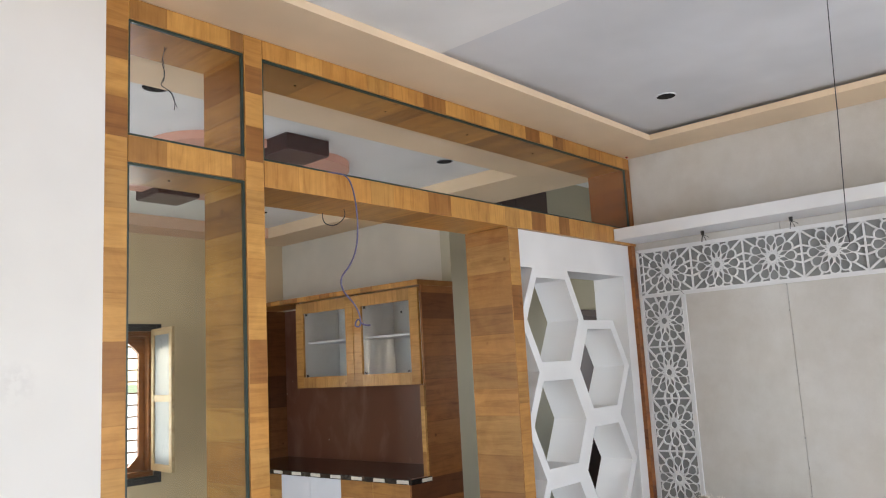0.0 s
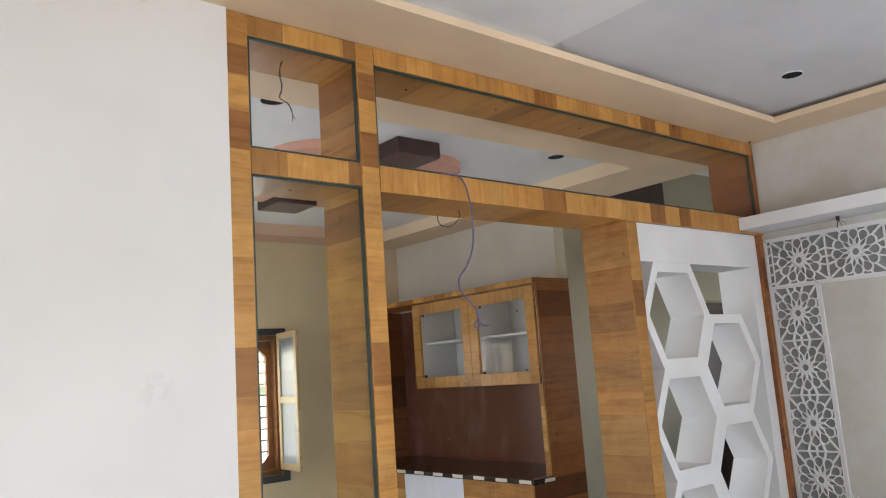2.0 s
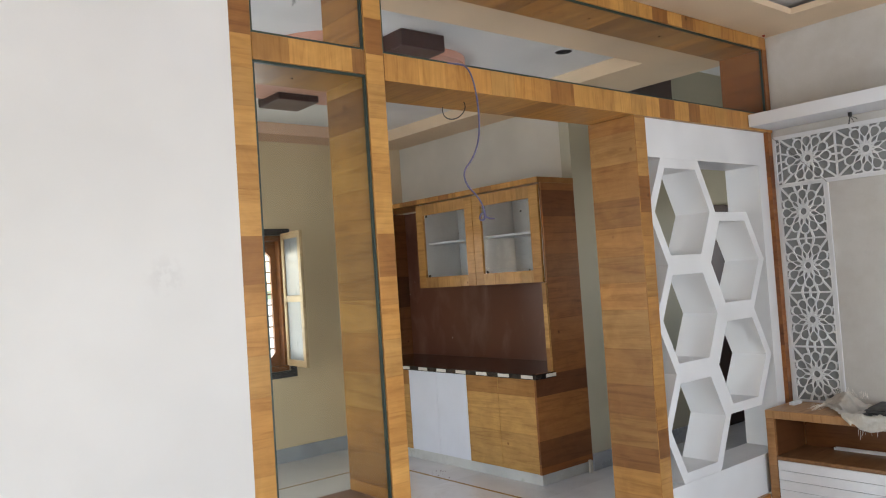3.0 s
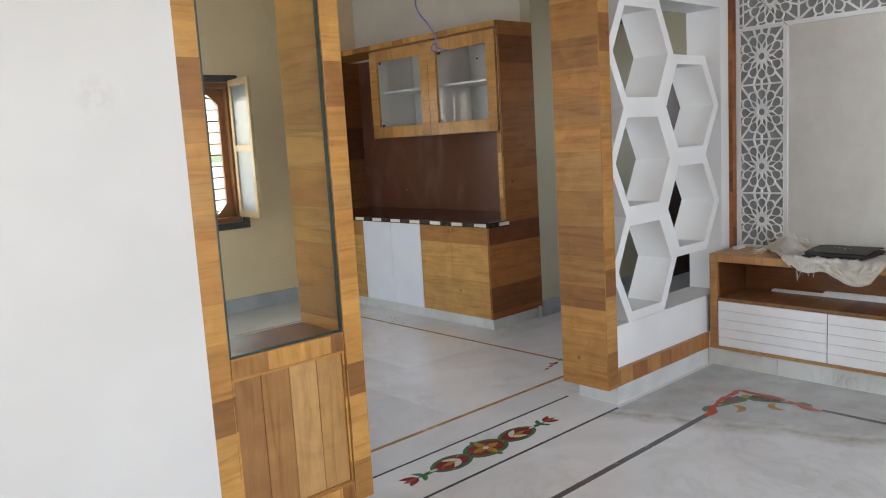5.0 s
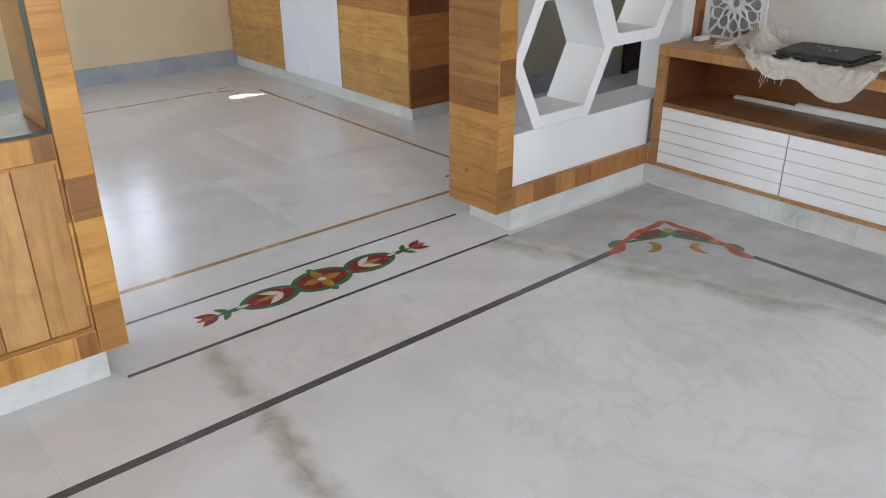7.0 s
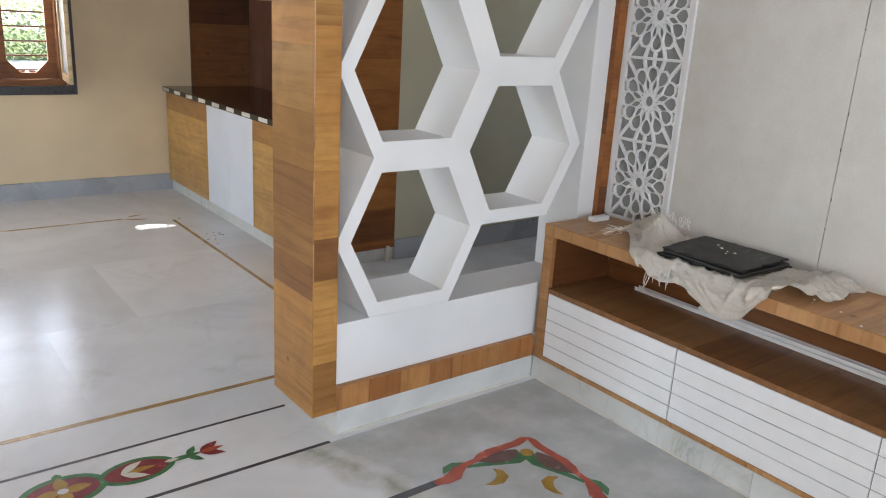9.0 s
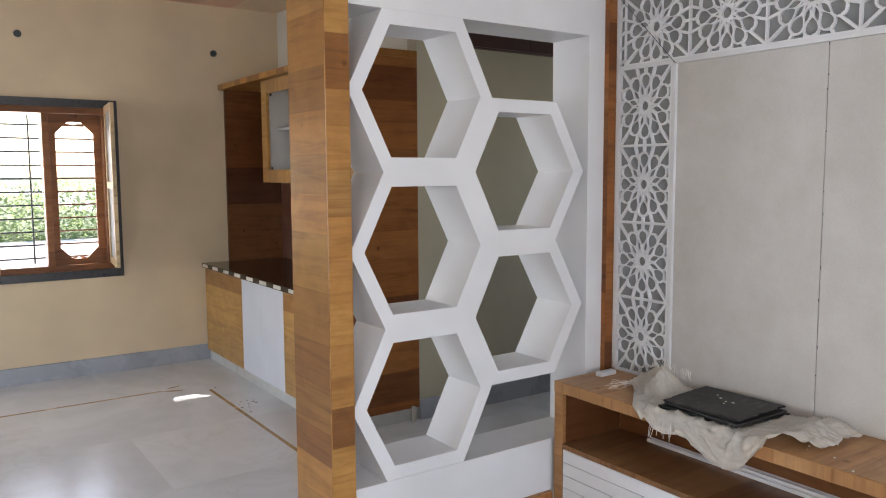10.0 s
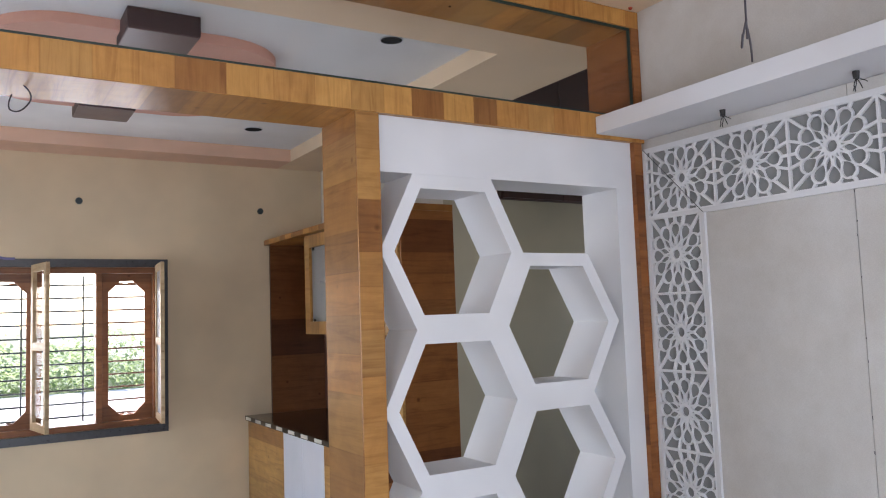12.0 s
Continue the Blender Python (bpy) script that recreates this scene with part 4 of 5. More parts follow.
def sack():
    nu, nv = 150, 70
    bm = bmesh.new()
    grid = []
    for i in range(nu):
        u = i / (nu - 1)
        y = -0.235 - 0.86 * u
        hang = -0.012 + 0.040 * math.exp(-((u - 0.70) / 0.11) ** 2) + 0.03 * noise.noise((u * 9, 0.3, 0))
        reach = 0.14 + 0.26 * min(1, max(0, (u - 0.04) / 0.3)) if u < 0.75 else 0.40 - 0.62 * (u - 0.75)
        back = 3.47 - 0.02 * noise.noise((u * 7, 2, 0)) + 0.03 * u
        row = []
        for j in range(nv):
            v = j / (nv - 1)
            s = v * (reach + (hang if 0.3 < u < 0.86 else 0.0))
            x = back - s
            q = (x * 8 + 2.2 * noise.noise((y * 6, x * 6, 3)), y * 10 + 2.0 * noise.noise((x * 7, y * 5, 6)), 1.3)
            fold = noise.fractal((x * 14, y * 14, 0.7), 0.9, 2.0, 5) * 0.005 + (1 - min(1, 2.6 * abs(noise.noise(q)))) ** 3 * 0.012 + (1 - min(1, 3.0 * abs(noise.noise((q[0] * 2.3, q[1] * 1.6, 5))))) ** 2 * 0.006
            lump = 0.075 * math.exp(-(((u - 0.12) / 0.10) ** 2 + ((v - 0.25) / 0.35) ** 2)) + 0.03 * math.exp(-((u - 0.9) / 0.06) ** 2)
            flat = 1.0 - 0.85 * math.exp(-(((y + 0.66) / 0.17) ** 4 + ((x - 3.39) / 0.16) ** 4))
            z = 0.672 + max(0.0, fold + 0.006) * flat + lump * flat
            if x < 3.164:
                drop = 3.164 - x
                z = 0.672 - drop + 0.3 * fold
                x = 3.164 - abs(fold) * 0.7 - 0.002
            row.append(bm.verts.new((x + 0.008 * noise.noise((u * 30, v * 30, 4)), y + 0.02 * noise.noise((u * 5, v * 5, 8)), z)))
        grid.append(row)
    for i in range(nu - 1):
        for j in range(nv - 1):
            f = bm.faces.new((grid[i][j], grid[i + 1][j], grid[i + 1][j + 1], grid[i][j + 1]))
            f.smooth = True
    bmesh.ops.solidify(bm, geom=bm.faces[:], thickness=0.0015)
    return bm


sk = thing("sack_cloth", "crumpled frayed white woven sack on the television unit", "cloth", at=(3.35, -0.65, 0.67))
part("cloth", sack(), SACK, sk)
rnd = random.Random(5)
for k in range(84):
    u = rnd.random()
    if k % 8 == 3:
        x, y, z = 3.155, -0.52 - 0.12 * u, 0.668
        step = (-0.003, 0.001, -0.014 - 0.010 * rnd.random())
    elif k % 2:
        x, y, z = 3.24 + 0.20 * u, -0.262 + rnd.uniform(-0.012, 0.004), 0.678 + 0.02 * rnd.random()
        step = (rnd.uniform(-0.006, 0.004), 0.010, -0.002)
    else:
        x, y, z = 3.46 + 0.012 * rnd.random(), -0.26 - 0.20 * u, 0.715 + 0.02 * rnd.random()
        step = (0.002, 0.004, 0.007)
    pts = [(x, y, z)]
    for _ in range(4):
        x, y, z = x + step[0] + rnd.uniform(-0.006, 0.006), y + step[1] + rnd.uniform(-0.006, 0.006), max(0.671 if x > 3.16 else 0.5, z + step[2] + rnd.uniform(-0.006, 0.006))
        pts.append((min(x, 3.505), y, z))
    part("loose_thread", tube(pts, 0.0007), SACK, sk)

for k in range(6):
    tilt = (0.03, -0.05, 0.07, -0.025, 0.05, 0.01)[k]
    outline = []
    for cx, cy, n in ((-1, -1, 9), (1, -1, 9), (1, 1, 9), (-1, 1, 9)):
        nx, ny = {(-1, -1): (1, -1), (1, -1): (1, 1), (1, 1): (-1, 1), (-1, 1): (-1, -1)}[(cx, cy)]
        for i in range(n):
            f = i / n
            x, y = cx + (nx - cx) * f, cy + (ny - cy) * f
            chip = 0.0035 * noise.noise((x * 5 + k * 3.1, y * 5, k)) - (0.008 if rnd.random() < 0.12 else 0)
            outline.append((x * (0.138 + chip), y * (0.150 + chip)))
    bm = prism(outline, 0.0055, "z", 0.0)
    bmesh.ops.transform(bm, verts=bm.verts[:], matrix=Matrix.Translation((3.342 + 0.012 * math.sin(k * 2), -0.682 + 0.014 * math.cos(k * 3), 0.677 + 0.0063 * k)) @ Matrix.Rotation(tilt * 1.4, 4, "Z") @ Matrix.Rotation(0.012 * math.sin(k * 5), 4, "X"))
    solo("slate_sheet", bm, TILE_DUSTY if k in (1, 3, 4) else TILE_BLACK, "thin black slate sheet stacked on the sack", "slate sheet", "stack of slates")

rf = random.Random(21)
for x, y, r in ((3.372, -0.655, 0.007), (3.350, -0.690, 0.005), (3.357, -0.715, 0.006), (3.325, -0.700, 0.004), (3.395, -0.625, 0.004)):
    pts = [(x + r * rf.uniform(0.5, 1.1) * math.cos(a * 1.047), y + r * rf.uniform(0.4, 1.2) * math.sin(a * 1.047)) for a in range(6)]
    solo("plaster_flake", prism(pts, 0.0015, "z", 0.7145), WHITE_STONE, "small pale plaster flake on the slates", "debris", "flakes on the slates")

# ---- dining: crockery cabinet ----
CX = 3.0
cb = thing("base_cabinet", "wooden base cabinet with two white glossy doors", "cabinet", at=(3.35, 2.8, 0))
part("plinth", boxes((3.02, 3.68, 1.64, 3.98, 0.0, 0.0795)), SKIRT, cb, "veined marble plinth")
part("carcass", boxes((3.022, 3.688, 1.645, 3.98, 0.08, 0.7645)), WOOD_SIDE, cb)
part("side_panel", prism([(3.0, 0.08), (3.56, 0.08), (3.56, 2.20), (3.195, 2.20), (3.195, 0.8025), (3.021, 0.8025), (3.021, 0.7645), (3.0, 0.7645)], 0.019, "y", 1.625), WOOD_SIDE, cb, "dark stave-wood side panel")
for a, b, m, l in ((3.152, 3.978, WOOD_DOOR, "pale wooden door with knots"), (2.772, 3.148, WHITE_LAM, "glossy white door"), (2.395, 2.769, WHITE_LAM, "glossy white door"),
                   (2.031, 2.392, WOOD_DOOR, "pale wooden door with knots"), (1.646, 2.028, WOOD_DOOR, "pale wooden door with knots")):
    part("door", boxes((CX, 3.0205, a, b, 0.083, 0.762), bevel=0.0015), m, cb, l)

ct = thing("countertop", "black granite countertop with a checked white edge", "countertop", at=(3.33, 2.8, 0.765))
part("slab", boxes((2.975, 3.688, 1.6455, 3.98, 0.7655, 0.8015), bevel=0.002), BLACK_STONE, ct)
part("slab_end", boxes((2.975, 3.19, 1.60, 1.6245, 0.7655, 0.8015)), BLACK_STONE, ct)
y = 3.95
while y > 1.60:
    part("white_chip", boxes((2.9715, 2.9745, y - 0.118, y, 0.7720, 0.7965)), WHITE_STONE, ct)
    y -= 0.245
part("white_chip", boxes((3.085, 3.188, 1.5965, 1.5995, 0.7720, 0.7965)), WHITE_STONE, ct)

uc = thing("crockery_cabinet", "upper wooden cabinet with two glazed doors and empty shelves", "cabinet", at=(3.45, 2.8, 0.8))
part("top_board", boxes((3.155, 3.56, 1.622, 3.985, 2.2005, 2.242), bevel=0.002), WOOD_Y, uc)
part("back_panel", boxes((3.672, 3.688, 1.646, 3.978, 0.802, 2.20)), BROWN_LAM, uc, "reddish brown laminate back")
part("end_panel", boxes((3.20, 3.6715, 3.955, 3.98, 0.802, 2.20)), WOOD_DEEP, uc)
part("edge_strip", boxes((3.175, 3.1945, 1.627, 1.665, 0.8025, 1.455)), WOOD_DOOR, uc)
part("box_bottom", boxes((3.215, 3.6715, 1.6525, 3.1215, 1.462, 1.478)), CAB_INSIDE, uc)
part("box_side", boxes((3.215, 3.6715, 3.131, 3.148, 1.462, 2.20)), BROWN_LAM, uc)
part("box_side", boxes((3.215, 3.6715, 2.395, 2.405, 1.479, 2.1995)), CAB_INSIDE, uc)
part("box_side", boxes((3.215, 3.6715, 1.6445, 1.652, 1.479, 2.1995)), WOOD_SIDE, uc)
part("box_lining", boxes((3.216, 3.654, 3.122, 3.1305, 1.479, 2.1995)), CAB_INSIDE, uc)
part("box_back", boxes((3.655, 3.6715, 1.653, 3.1215, 1.479, 2.1995)), CAB_INSIDE, uc)
part("shelf", boxes((3.30, 3.654, 1.653, 2.394, 1.838, 1.856)), PANEL_WHITE, uc)
part("shelf", boxes((3.30, 3.654, 2.406, 3.1215, 1.838, 1.856)), PANEL_WHITE, uc)
for a, b in ((1.664, 2.398), (2.403, 3.148)):
    fw = 0.092
    d = part("glazed_door", boxes((3.190, 3.212, a, a + fw, 1.460, 2.190)), WOOD_DOOR, uc, "pale wooden door frame with glass")
    part("door_stile", boxes((3.190, 3.212, b - fw, b, 1.460, 2.190)), WOOD_DOOR, d)
    part("door_rail", boxes((3.1903, 3.212, a + fw, b - fw, 1.460, 1.460 + fw)), WOOD_RAIL, d)
    part("door_rail", boxes((3.1903, 3.212, a + fw, b - fw, 2.190 - fw, 2.190)), WOOD_RAIL, d)
    g = part("glass", boxes((3.206, 3.2095, a + fw, b - fw, 1.460 + fw, 2.190 - fw)), GLASS, d)
    g.visible_shadow = False
    for zz in (1.56, 2.09):
        part("clip", boxes((3.2125, 3.222, b - fw - 0.03, b - fw - 0.008, zz - 0.012, zz + 0.012), bevel=0.002), BLACK, d, "small dark glass clip")

for y, z in ((2.93, 2.05), (2.72, 2.04), (2.24, 1.56), (2.30, 2.06), (1.84, 1.60)):
    bm = bmesh.new()
    bmesh.ops.create_cone(bm, cap_ends=True, segments=12, radius1=0.009, radius2=0.009, depth=0.003, matrix=Matrix.Translation((3.6535, y, z)) @ Matrix.Rotation(math.pi / 2, 4, "Y"))
    part("screw_cap", bm, BLACK, uc, "small dark screw hole")

# ---- dining window ----
win = thing("window_1", "teak window with iron bars in a dark granite surround", "window", kind="structure", at=(1.66, 4.0, 0.75))
for a in ((0.94, 2.372, 0.745, WZ0), (0.94, 2.372, WZ1, 2.078), (0.94, WX0, WZ0, WZ1), (WX1, 2.372, WZ0, WZ1)):
    part("surround", boxes((a[0], a[1], 3.978, 4.0, a[2], a[3])), DARK_FRAME, win, "dark granite surround")
for a in ((WX0, WX1, WZ0 + 0.0005, WZ0 + 0.045), (WX0, WX1, WZ1 - 0.045, WZ1 - 0.0005)):
    part("frame_rail", boxes((a[0], a[1], 4.005, 4.10, a[2], a[3]), bevel=0.003), WOOD_WIN, win)
for x in (WX0, 1.448, 1.855, WX1 - 0.045):
    part("frame_post", boxes((x + 0.0005, x + 0.0445, 4.004, 4.10, WZ0 + 0.0455, WZ1 - 0.0455), bevel=0.003), WOOD_WIN, win)


def octagon(x0, x1, z0, z1, cx, cz):
    return [(x0 + cx, z0), (x1 - cx, z0), (x1, z0 + cz), (x1, z1 - cz), (x1 - cx, z1), (x0 + cx, z1), (x0, z1 - cz), (x0, z0 + cz)]


for x0, x1 in ((1.8995, 2.2665), (1.0455, 1.4475)):
    s = part("inner_sash", ring_prism(octagon(x0, x1, 0.851, 1.972, 0.002, 0.002), octagon(x0 + 0.052, x1 - 0.052, 0.890, 1.915, 0.085, 0.085), 0.022, "y", 4.07), WOOD_WIN, win, "teak sash with an eight-sided opening")
for x0, x1, m in ((1.90, 2.266, BRONZE), (1.493, 1.854, STEEL), (1.046, 1.447, STEEL)):
    for k in range(11):
        z = 0.905 + 0.0985 * k
        part("bar", tube([(x0, 4.125, z), ((x0 + x1) / 2, 4.125, z), (x1, 4.125, z)], 0.0065), m, win)
    for f in (0.80,) if m is STEEL else (0.93,):
        xx = x0 + (x1 - x0) * f
        part("bar", tube([(xx, 4.137, 0.86), (xx, 4.137, 1.4), (xx, 4.137, 1.96)], 0.0065), m, win)


for x0, x1 in ((1.90, 2.266), (1.046, 1.447)):
    for z0, up in ((0.885, 1), (1.905, -1)):
        for side in (0, 1):
            a, d = (x1 - 0.03, -1) if side else (x0 + 0.03, 1)
            part("grille_scroll", tube([(a, 4.131, z0 + 0.11 * up), (a, 4.131, z0 + 0.07 * up), (a + 0.03 * d, 4.131, z0 + 0.05 * up), (a + 0.05 * d, 4.131, z0 + 0.02 * up), (a + 0.10 * d, 4.131, z0), (a + 0.14 * d, 4.131, z0 + 0.01 * up)], 0.006), BRONZE, win)


def shutter(hx, hy, fx, fy, label, pane_mat):
    d = Vector((fx - hx, fy - hy, 0))
    w = d.length
    yaw = math.atan2(d.y, d.x)
    s = thing("shutter", label, "window shutter", "inward opened shutters", at=(hx, hy, 0.855))
    m = Matrix.Translation((hx, hy, 0.855)) @ Matrix.Rotation(yaw, 4, "Z")

    def leaf(name, mat, *bs, bevel=0.0):
        bm = boxes(*bs, bevel=bevel)
        bm.transform(m)
        return part(name, bm, mat, s)
    h = 1.175
    leaf("stile", WOOD_PALE, (0, 0.055, -0.014, 0.014, 0, h), bevel=0.003)
    leaf("stile", WOOD_PALE, (w - 0.055, w, -0.014, 0.014, 0, h), bevel=0.003)
    for z in (0, h * 0.5 - 0.025, h - 0.055):
        leaf("rail", WOOD_PALE, (0.0555, w - 0.0555, -0.013, 0.013, z, z + 0.055))
    for z0, z1 in ((0.0555, h * 0.5 - 0.0255), (h * 0.5 + 0.0305, h - 0.0555)):
        leaf("pane", pane_mat, (0.0555, w - 0.0555, -0.003, 0.003, z0, z1))


shutter(2.288, 3.972, 2.245, 3.552, "pale wooden shutter with dusty glass, swung open", FROST)
shutter(1.430, 3.972, 1.498, 3.600, "pale wooden shutter with clear glass, swung open", GLASS)

for x, z in ((1.735, 2.52), (3.135, 2.494)):
    bm = bmesh.new()
    bmesh.ops.create_cone(bm, cap_ends=True, segments=18, radius1=0.026, radius2=0.024, depth=0.012, matrix=Matrix.Translation((x, 3.995, z)) @ Matrix.Rotation(math.pi / 2, 4, "X"))
    solo("pipe_socket", bm, STEEL, "dark round conduit end in the cream wall", "conduit", "conduit ends")

# passage door and dark loft board
dr = thing("door_1", "dark brown wooden door closed in the passage", "door", kind="structure", at=(5.5, 1.65, 0))
part("door_frame", boxes((5.10, 5.16, 1.60, 1.72, 0, 2.05), (5.89, 5.95, 1.60, 1.72, 0, 2.05), (5.16, 5.89, 1.60, 1.72, 1.99, 2.05)), BROWN_BOX, dr)
part("door_leaf", boxes((5.161, 5.889, 1.64, 1.68, 0.002, 1.989)), BROWN_BOX, dr)
loft = thing("loft_cupboard", "dark brown loft cupboard high on the passage wall", "loft", at=(4.4, 1.6, 2.3))
part("body", boxes((3.905, 4.90, 1.585, 1.628, 2.292, 3.28), bevel=0.003), BROWN_BOX, loft)
for x0, x1 in ((3.912, 4.400), (4.405, 4.893)):
    part("door", boxes((x0, x1, 1.566, 1.5845, 2.298, 3.27), bevel=0.002), BROWN_BOX, loft)

# ---- ceiling fittings ----


def ceiling_box(x0, x1, y0, y1, z0, z1):
    c = thing("ceiling_box", "dark brown wooden lamp box fixed to the ceiling", "ceiling fitting", "ceiling lamp boxes", at=((x0 + x1) / 2, (y0 + y1) / 2, z0))
    part("body", boxes((x0, x1, y0, y1, z0 + 0.006, z1), bevel=0.002), BROWN_BOX, c)
    part("bottom_plate", boxes((x0 + 0.004, x1 - 0.004, y0 + 0.004, y1 - 0.004, z0, z0 + 0.0055)), BROWN_PLATE, c)


ceiling_box(1.610, 1.925, 1.130, 1.425, 2.87, 2.969)
ceiling_box(1.567, 1.888, 2.530, 2.845, 2.87, 2.969)
ceiling_box(1.13, 1.515, -1.70, -1.34, 2.83, 2.9025)


def downlight(x, y, z, r=0.042):
    d = thing("downlight_cutout", "black round cut-out for a ceiling spotlight", "ceiling fitting", "spotlight cut-outs", at=(x, y, z))
    bm = bmesh.new()
    bmesh.ops.create_cone(bm, cap_ends=True, segments=26, radius1=r, radius2=r, depth=0.006, matrix=Matrix.Translation((x, y, z - 0.001)))
    part("hole", bm, HOLE, d)
    n = 26
    out = [(x + (r + 0.005) * math.cos(2 * math.pi * i / n), y + (r + 0.005) * math.sin(2 * math.pi * i / n)) for i in range(n)]
    inn = [(x + (r + 0.0004) * math.cos(2 * math.pi * i / n), y + (r + 0.0004) * math.sin(2 * math.pi * i / n)) for i in range(n)]
    part("rim", ring_prism(out, inn, 0.006, "z", z - 0.0055), CEIL_GREY, d)


downlight(0.714, 0.947, 2.97, 0.062)
downlight(2.845, 1.012, 2.97, 0.055)
downlight(2.795, 3.093, 2.97, 0.062)
downlight(2.72, -0.675, 2.935, 0.048)
downlight(0.525, -0.625, 2.903)

# ---- hanging cables ----
solo("hanging_cable", tube([(0.94, 0.02, 2.393), (1.0, -0.006, 2.394), (1.05, -0.018, 2.385), (1.08, -0.02, 2.32), (1.095, -0.02, 2.20), (1.085, -0.02, 2.09), (1.045, -0.02, 2.01), (0.985, -0.02, 1.955), (1.0, -0.02, 1.90),
                            (1.06, -0.02, 1.855), (1.09, -0.02, 1.80), (1.095, -0.01, 1.76), (1.07, 0.0, 1.765), (1.085, -0.01, 1.80), (1.10, -0.02, 1.765), (1.14, -0.02, 1.768)], 0.0035), WIRE, "violet twin cable hanging from the middle rail", "cable")
solo("hanging_cable", tube([(1.143, 0.26, 2.296), (1.12, 0.25, 2.24), (1.16, 0.2, 2.215), (1.20, 0.16, 2.27), (1.15, 0.14, 2.296)], 0.0022), WIRE_DARK, "thin dark wire loop under the rail", "cable")
wire = thing("hanging_cable", "pair of thin dark wires hanging from the rail in a compartment", "cable", "loose wires", at=(0.323, 0.14, 2.794))
for d in (0.0, 1.0):
    part("strand", tube([(0.323 + 0.007 * d, 0.14, 2.794), (0.316 - 0.006 * d, 0.14, 2.76), (0.311 + 0.010 * d, 0.142, 2.73), (0.326 - 0.007 * d, 0.14, 2.695), (0.314 + 0.008 * d, 0.14, 2.665), (0.308 - 0.004 * d, 0.145, 2.648),
                         (0.335 + 0.004 * d, 0.14, 2.632), (0.350 - 0.002 * d, 0.14, 2.622 + 0.006 * d), (0.360 + 0.005 * d, 0.14, 2.596), (0.372 - 0.012 * d, 0.14, 2.572 - 0.01 * d)], 0.0013), WIRE_DARK, wire)
cable = thing("hanging_cable", "dark twin cable hanging from the ceiling with split ends", "cable", at=(2.03, -1.65, 2.93))
part("lead", tube([(2.015, -1.668, 2.934), (2.02, -1.66, 2.75), (2.035, -1.648, 2.55), (2.042, -1.642, 2.40), (2.05, -1.63, 2.2), (2.055, -1.622, 2.04), (2.058, -1.62, 1.99)], 0.0018), WIRE_DARK, cable)
part("split_end", tube([(2.056, -1.622, 2.02), (2.044, -1.62, 1.985), (2.036, -1.625, 1.965), (2.034, -1.63, 1.99)], 0.0018), WIRE_DARK, cable)
part("split_end", tube([(2.057, -1.621, 2.01), (2.07, -1.618, 1.985), (2.066, -1.62, 1.955)], 0.0018), WIRE_DARK, cable)

# ---- small finishing details ----
solo("sealant_line", boxes((2.256, 3.1815, 0.0115, 0.0175, 0.0, 0.003), (2.2515, 2.2575, 0.0115, 0.27, 0.0, 0.003)), WHITE_STONE, "white sealant line along the pillar plinth", "sealant", "sealant lines", "structure")
solo("sealant_line", boxes((3.1815, 3.1875, -3.2, 0.009, 0.0, 0.003)), WHITE_STONE, "white sealant line along the unit plinth", "sealant", "sealant lines", "structure")
for x, y, z in ((0.35, 0.16, 2.2985), (1.02, 0.17, 2.2955), (1.62, 0.15, 2.2955), (1.95, 0.17, 2.2955), (0.92, 0.15, 2.7935), (1.45, 0.15, 2.7935), (2.05, 0.15, 2.7935), (2.65, 0.15, 2.7935)):
    bm = bmesh.new()
    bmesh.ops.create_cone(bm, cap_ends=True, segments=12, radius1=0.005, radius2=0.005, depth=0.003, matrix=Matrix.Translation((x, y, z)))
    part("screw_hole", bm, HOLE, pf)
rd = random.Random(9)
bm = bmesh.new()
for k in range(22):
    x, y = rd.gauss(2.78, 0.07), rd.gauss(2.55, 0.16)
    r = rd.uniform(0.003, 0.008)
    bmesh.ops.create_icosphere(bm, subdivisions=1, radius=r, matrix=Matrix.Translation((x, y, r * 0.3)) @ Matrix.Diagonal((1, rd.uniform(0.4, 1), 0.35, 1)))
solo("floor_debris", bm, BROWN_BOX, "dark crumbs of rubble on the marble floor", "debris", kind="stuff")
bm = bmesh.new()
for k in range(8):
    y, x = rd.uniform(-1.6, -0.95), rd.uniform(3.18, 3.45)
    r = rd.uniform(0.002, 0.006)
    bmesh.ops.create_icosphere(bm, subdivisions=1, radius=r, matrix=Matrix.Translation((x, y, 0.669 + r * 0.4)) @ Matrix.Diagonal((1, rd.uniform(0.5, 1.6), 0.5, 1)))
solo("plaster_crumbs", bm, WHITE_STONE, "pale plaster crumbs on the television unit", "debris", kind="stuff")
bm = bmesh.new()
bmesh.ops.create_uvsphere(bm, u_segments=12, v_segments=8, radius=0.009, matrix=Matrix.Translation((3.46, -0.03, 2.868)))
solo("ceiling_plug", bm, ORANGE, "small orange plug in the ceiling border", "plug")

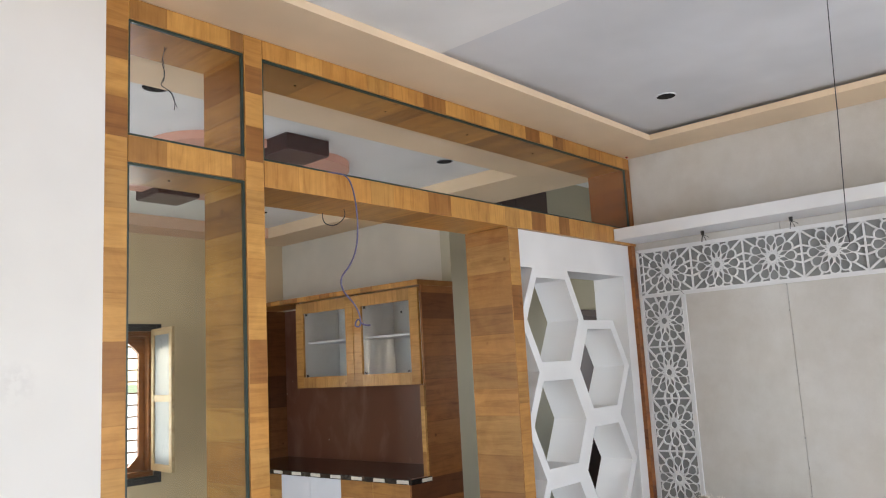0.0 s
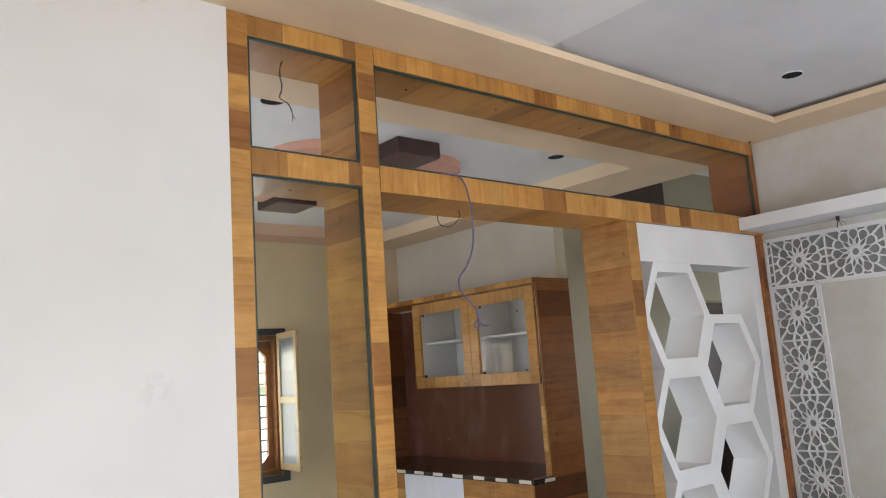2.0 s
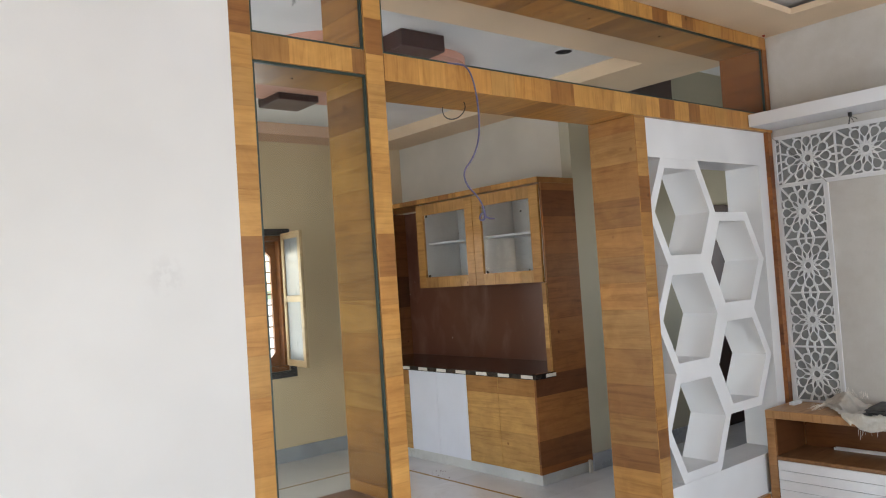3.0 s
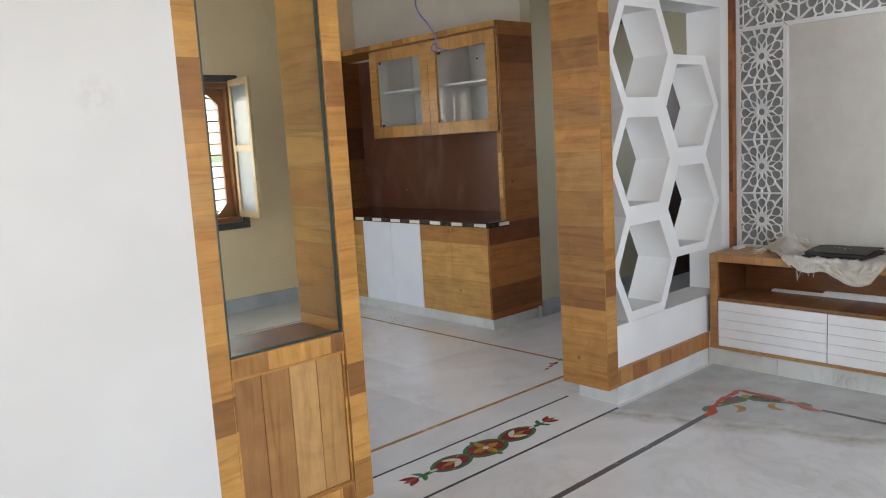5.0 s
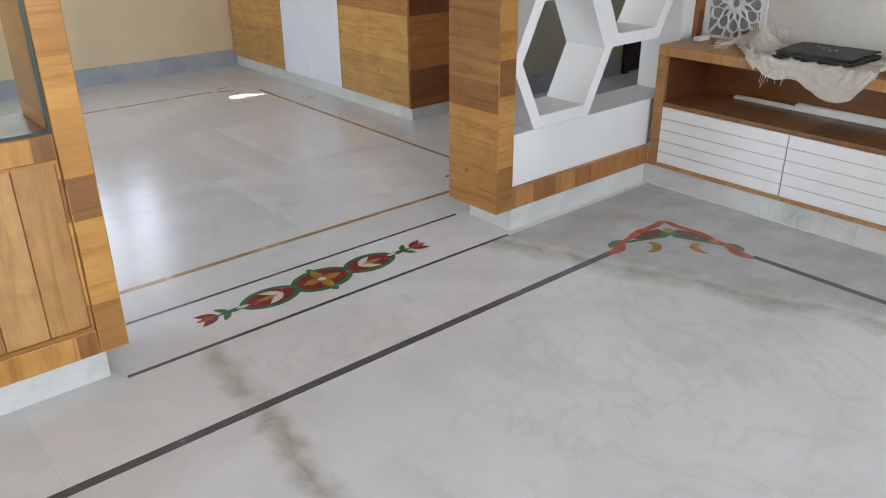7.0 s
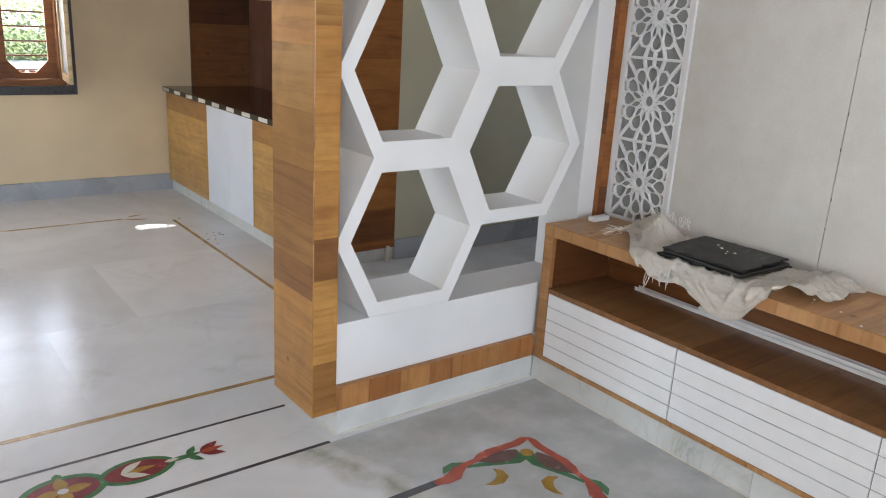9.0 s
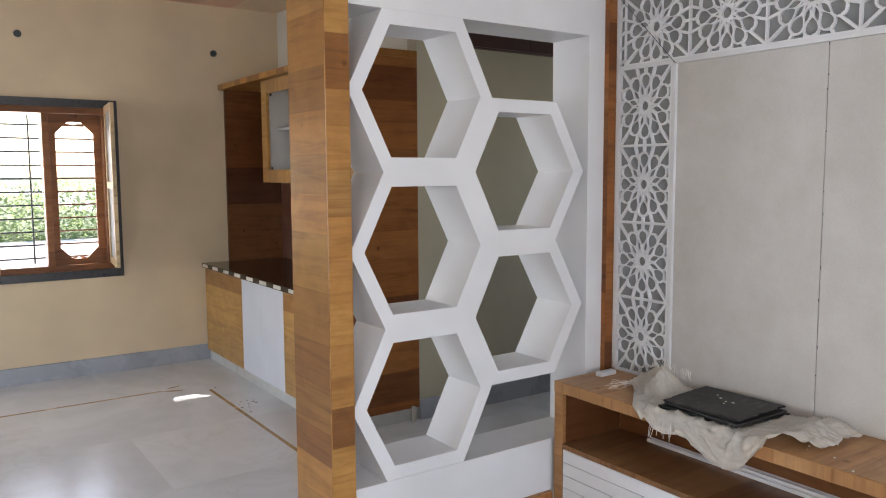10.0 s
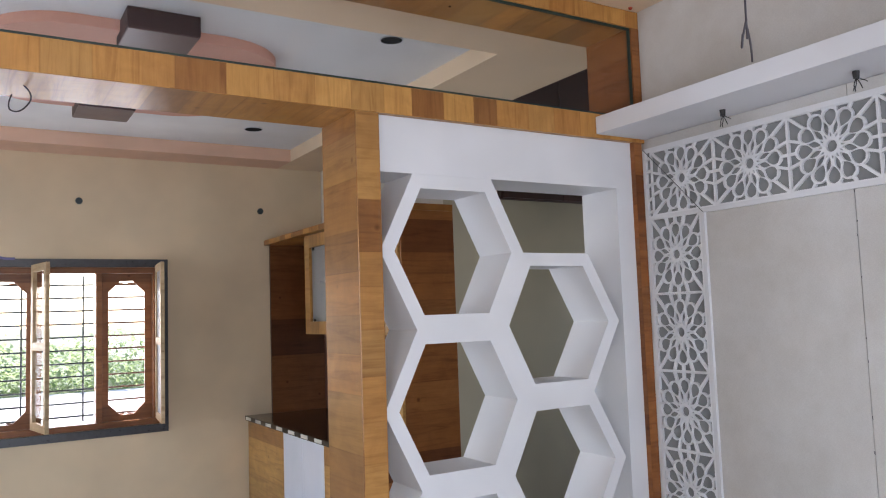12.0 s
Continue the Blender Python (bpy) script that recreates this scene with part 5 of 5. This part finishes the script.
# ---- outside ----
setting("ground", boxes((-400, 400, 4.6, 900, -0.75, -0.6)), GRASS, "pale sunlit grass outside the window", "ground")
setting("pavement", boxes((-60, 60, 4.5, 25.0, -0.6, -0.55), (9.7, 90, 25.0, 140, -0.6, -0.55)), EARTH, "pale bright yard outside the window", "pavement")
# Added slab out of view: trims the sun patch, deeper part blocks the middle bay.
setting("sunshade", boxes((1.28, 5.2, 4.2, 5.64, 2.30, 2.42), (-1.5, 1.28, 4.2, 6.05, 2.30, 2.42)), CONCRETE, "unseen concrete slab added to narrow the sun through the window", "sunshade")
rg = random.Random(3)
verts, faces = [], []
for k in range(11000):
    x, y = rg.uniform(-6, 9.5), rg.uniform(25.1, 30)
    top = 1.55 + 0.75 * noise.noise((x * 0.45, y * 0.3, 0)) + 0.3 * noise.noise((x * 1.7, y * 1.2, 4))
    z = -0.6 + rg.uniform(0, top)
    size = rg.uniform(0.06, 0.17)
    turn, lean = rg.uniform(0, 6.28), rg.uniform(-0.8, 0.8)
    d = Vector((math.cos(turn), math.sin(turn), lean)) * size
    o = Vector((-math.sin(turn), math.cos(turn), rg.uniform(-0.4, 0.4))) * size * 0.4
    c = Vector((x, y, z))
    n = len(verts)
    verts += [c - d, c + o, c + d, c - o]
    faces.append((n, n + 1, n + 2, n + 3))
me = bpy.data.meshes.new("hedge")
me.from_pydata(verts, [], faces)
bm = bmesh.new()
bm.from_mesh(me)
bpy.data.meshes.remove(me)
solo("hedge", bm, LEAF, "green shrubs beyond the yard", "shrubs", kind="stuff")

# ---- marble slabs of the floor ----
FIELD = (-3.2, -2.0, -0.9, 0.28, 1.18, 2.08, 2.786, 3.6, 4.6, 5.5, 6.4)
ROWS = (((-5.5, -4.35), FIELD), ((-4.35, -3.2), FIELD), ((-3.2, -2.15), FIELD), ((-2.15, -1.15), (-3.2, -1.5, -0.35, 0.72, 1.62, 2.786, 3.6, 6.4)),
        ((-1.15, -0.407), (-3.2, -1.9, -0.8, 0.1, 1.02, 1.92, 2.786, 3.6, 6.4)), ((-0.407, -0.012), (-3.2, -2.1, -1.2, -0.3, 0.33, 0.95, 1.57, 2.23, 2.79, 3.6, 6.4)),
        ((-0.012, 0.302), (-3.2, -1.0, 0.61, 1.03, 1.79, 2.2, 3.0, 4.4, 6.4)), ((0.302, 0.54), (-3.2, -1.4, -0.2, 0.66, 1.46, 2.3, 2.71, 3.9, 6.4)),
        ((0.54, 1.42), (-3.2, -2.0, -0.7, 0.5, 1.6, 2.71, 4.3, 6.4)), ((1.42, 2.3), (-3.2, -1.4, -0.1, 1.0, 2.0, 2.71, 4.3, 6.4)), ((2.3, 3.204), (-3.2, -2.0, -0.7, 0.5, 1.6, 2.71, 4.3, 6.4)),
        ((3.204, 4.2), (-3.2, -1.4, -0.1, 1.1, 2.1, 2.71, 4.3, 6.4)))
for (y0, y1), xs in ROWS:
    for x0, x1 in zip(xs, xs[1:]):
        part("slab", boxes((x0 + 0.0001, x1 - 0.0001, y0 + 0.0001, y1 - 0.0001, -0.0039, 0.0)), FLOOR, floor)
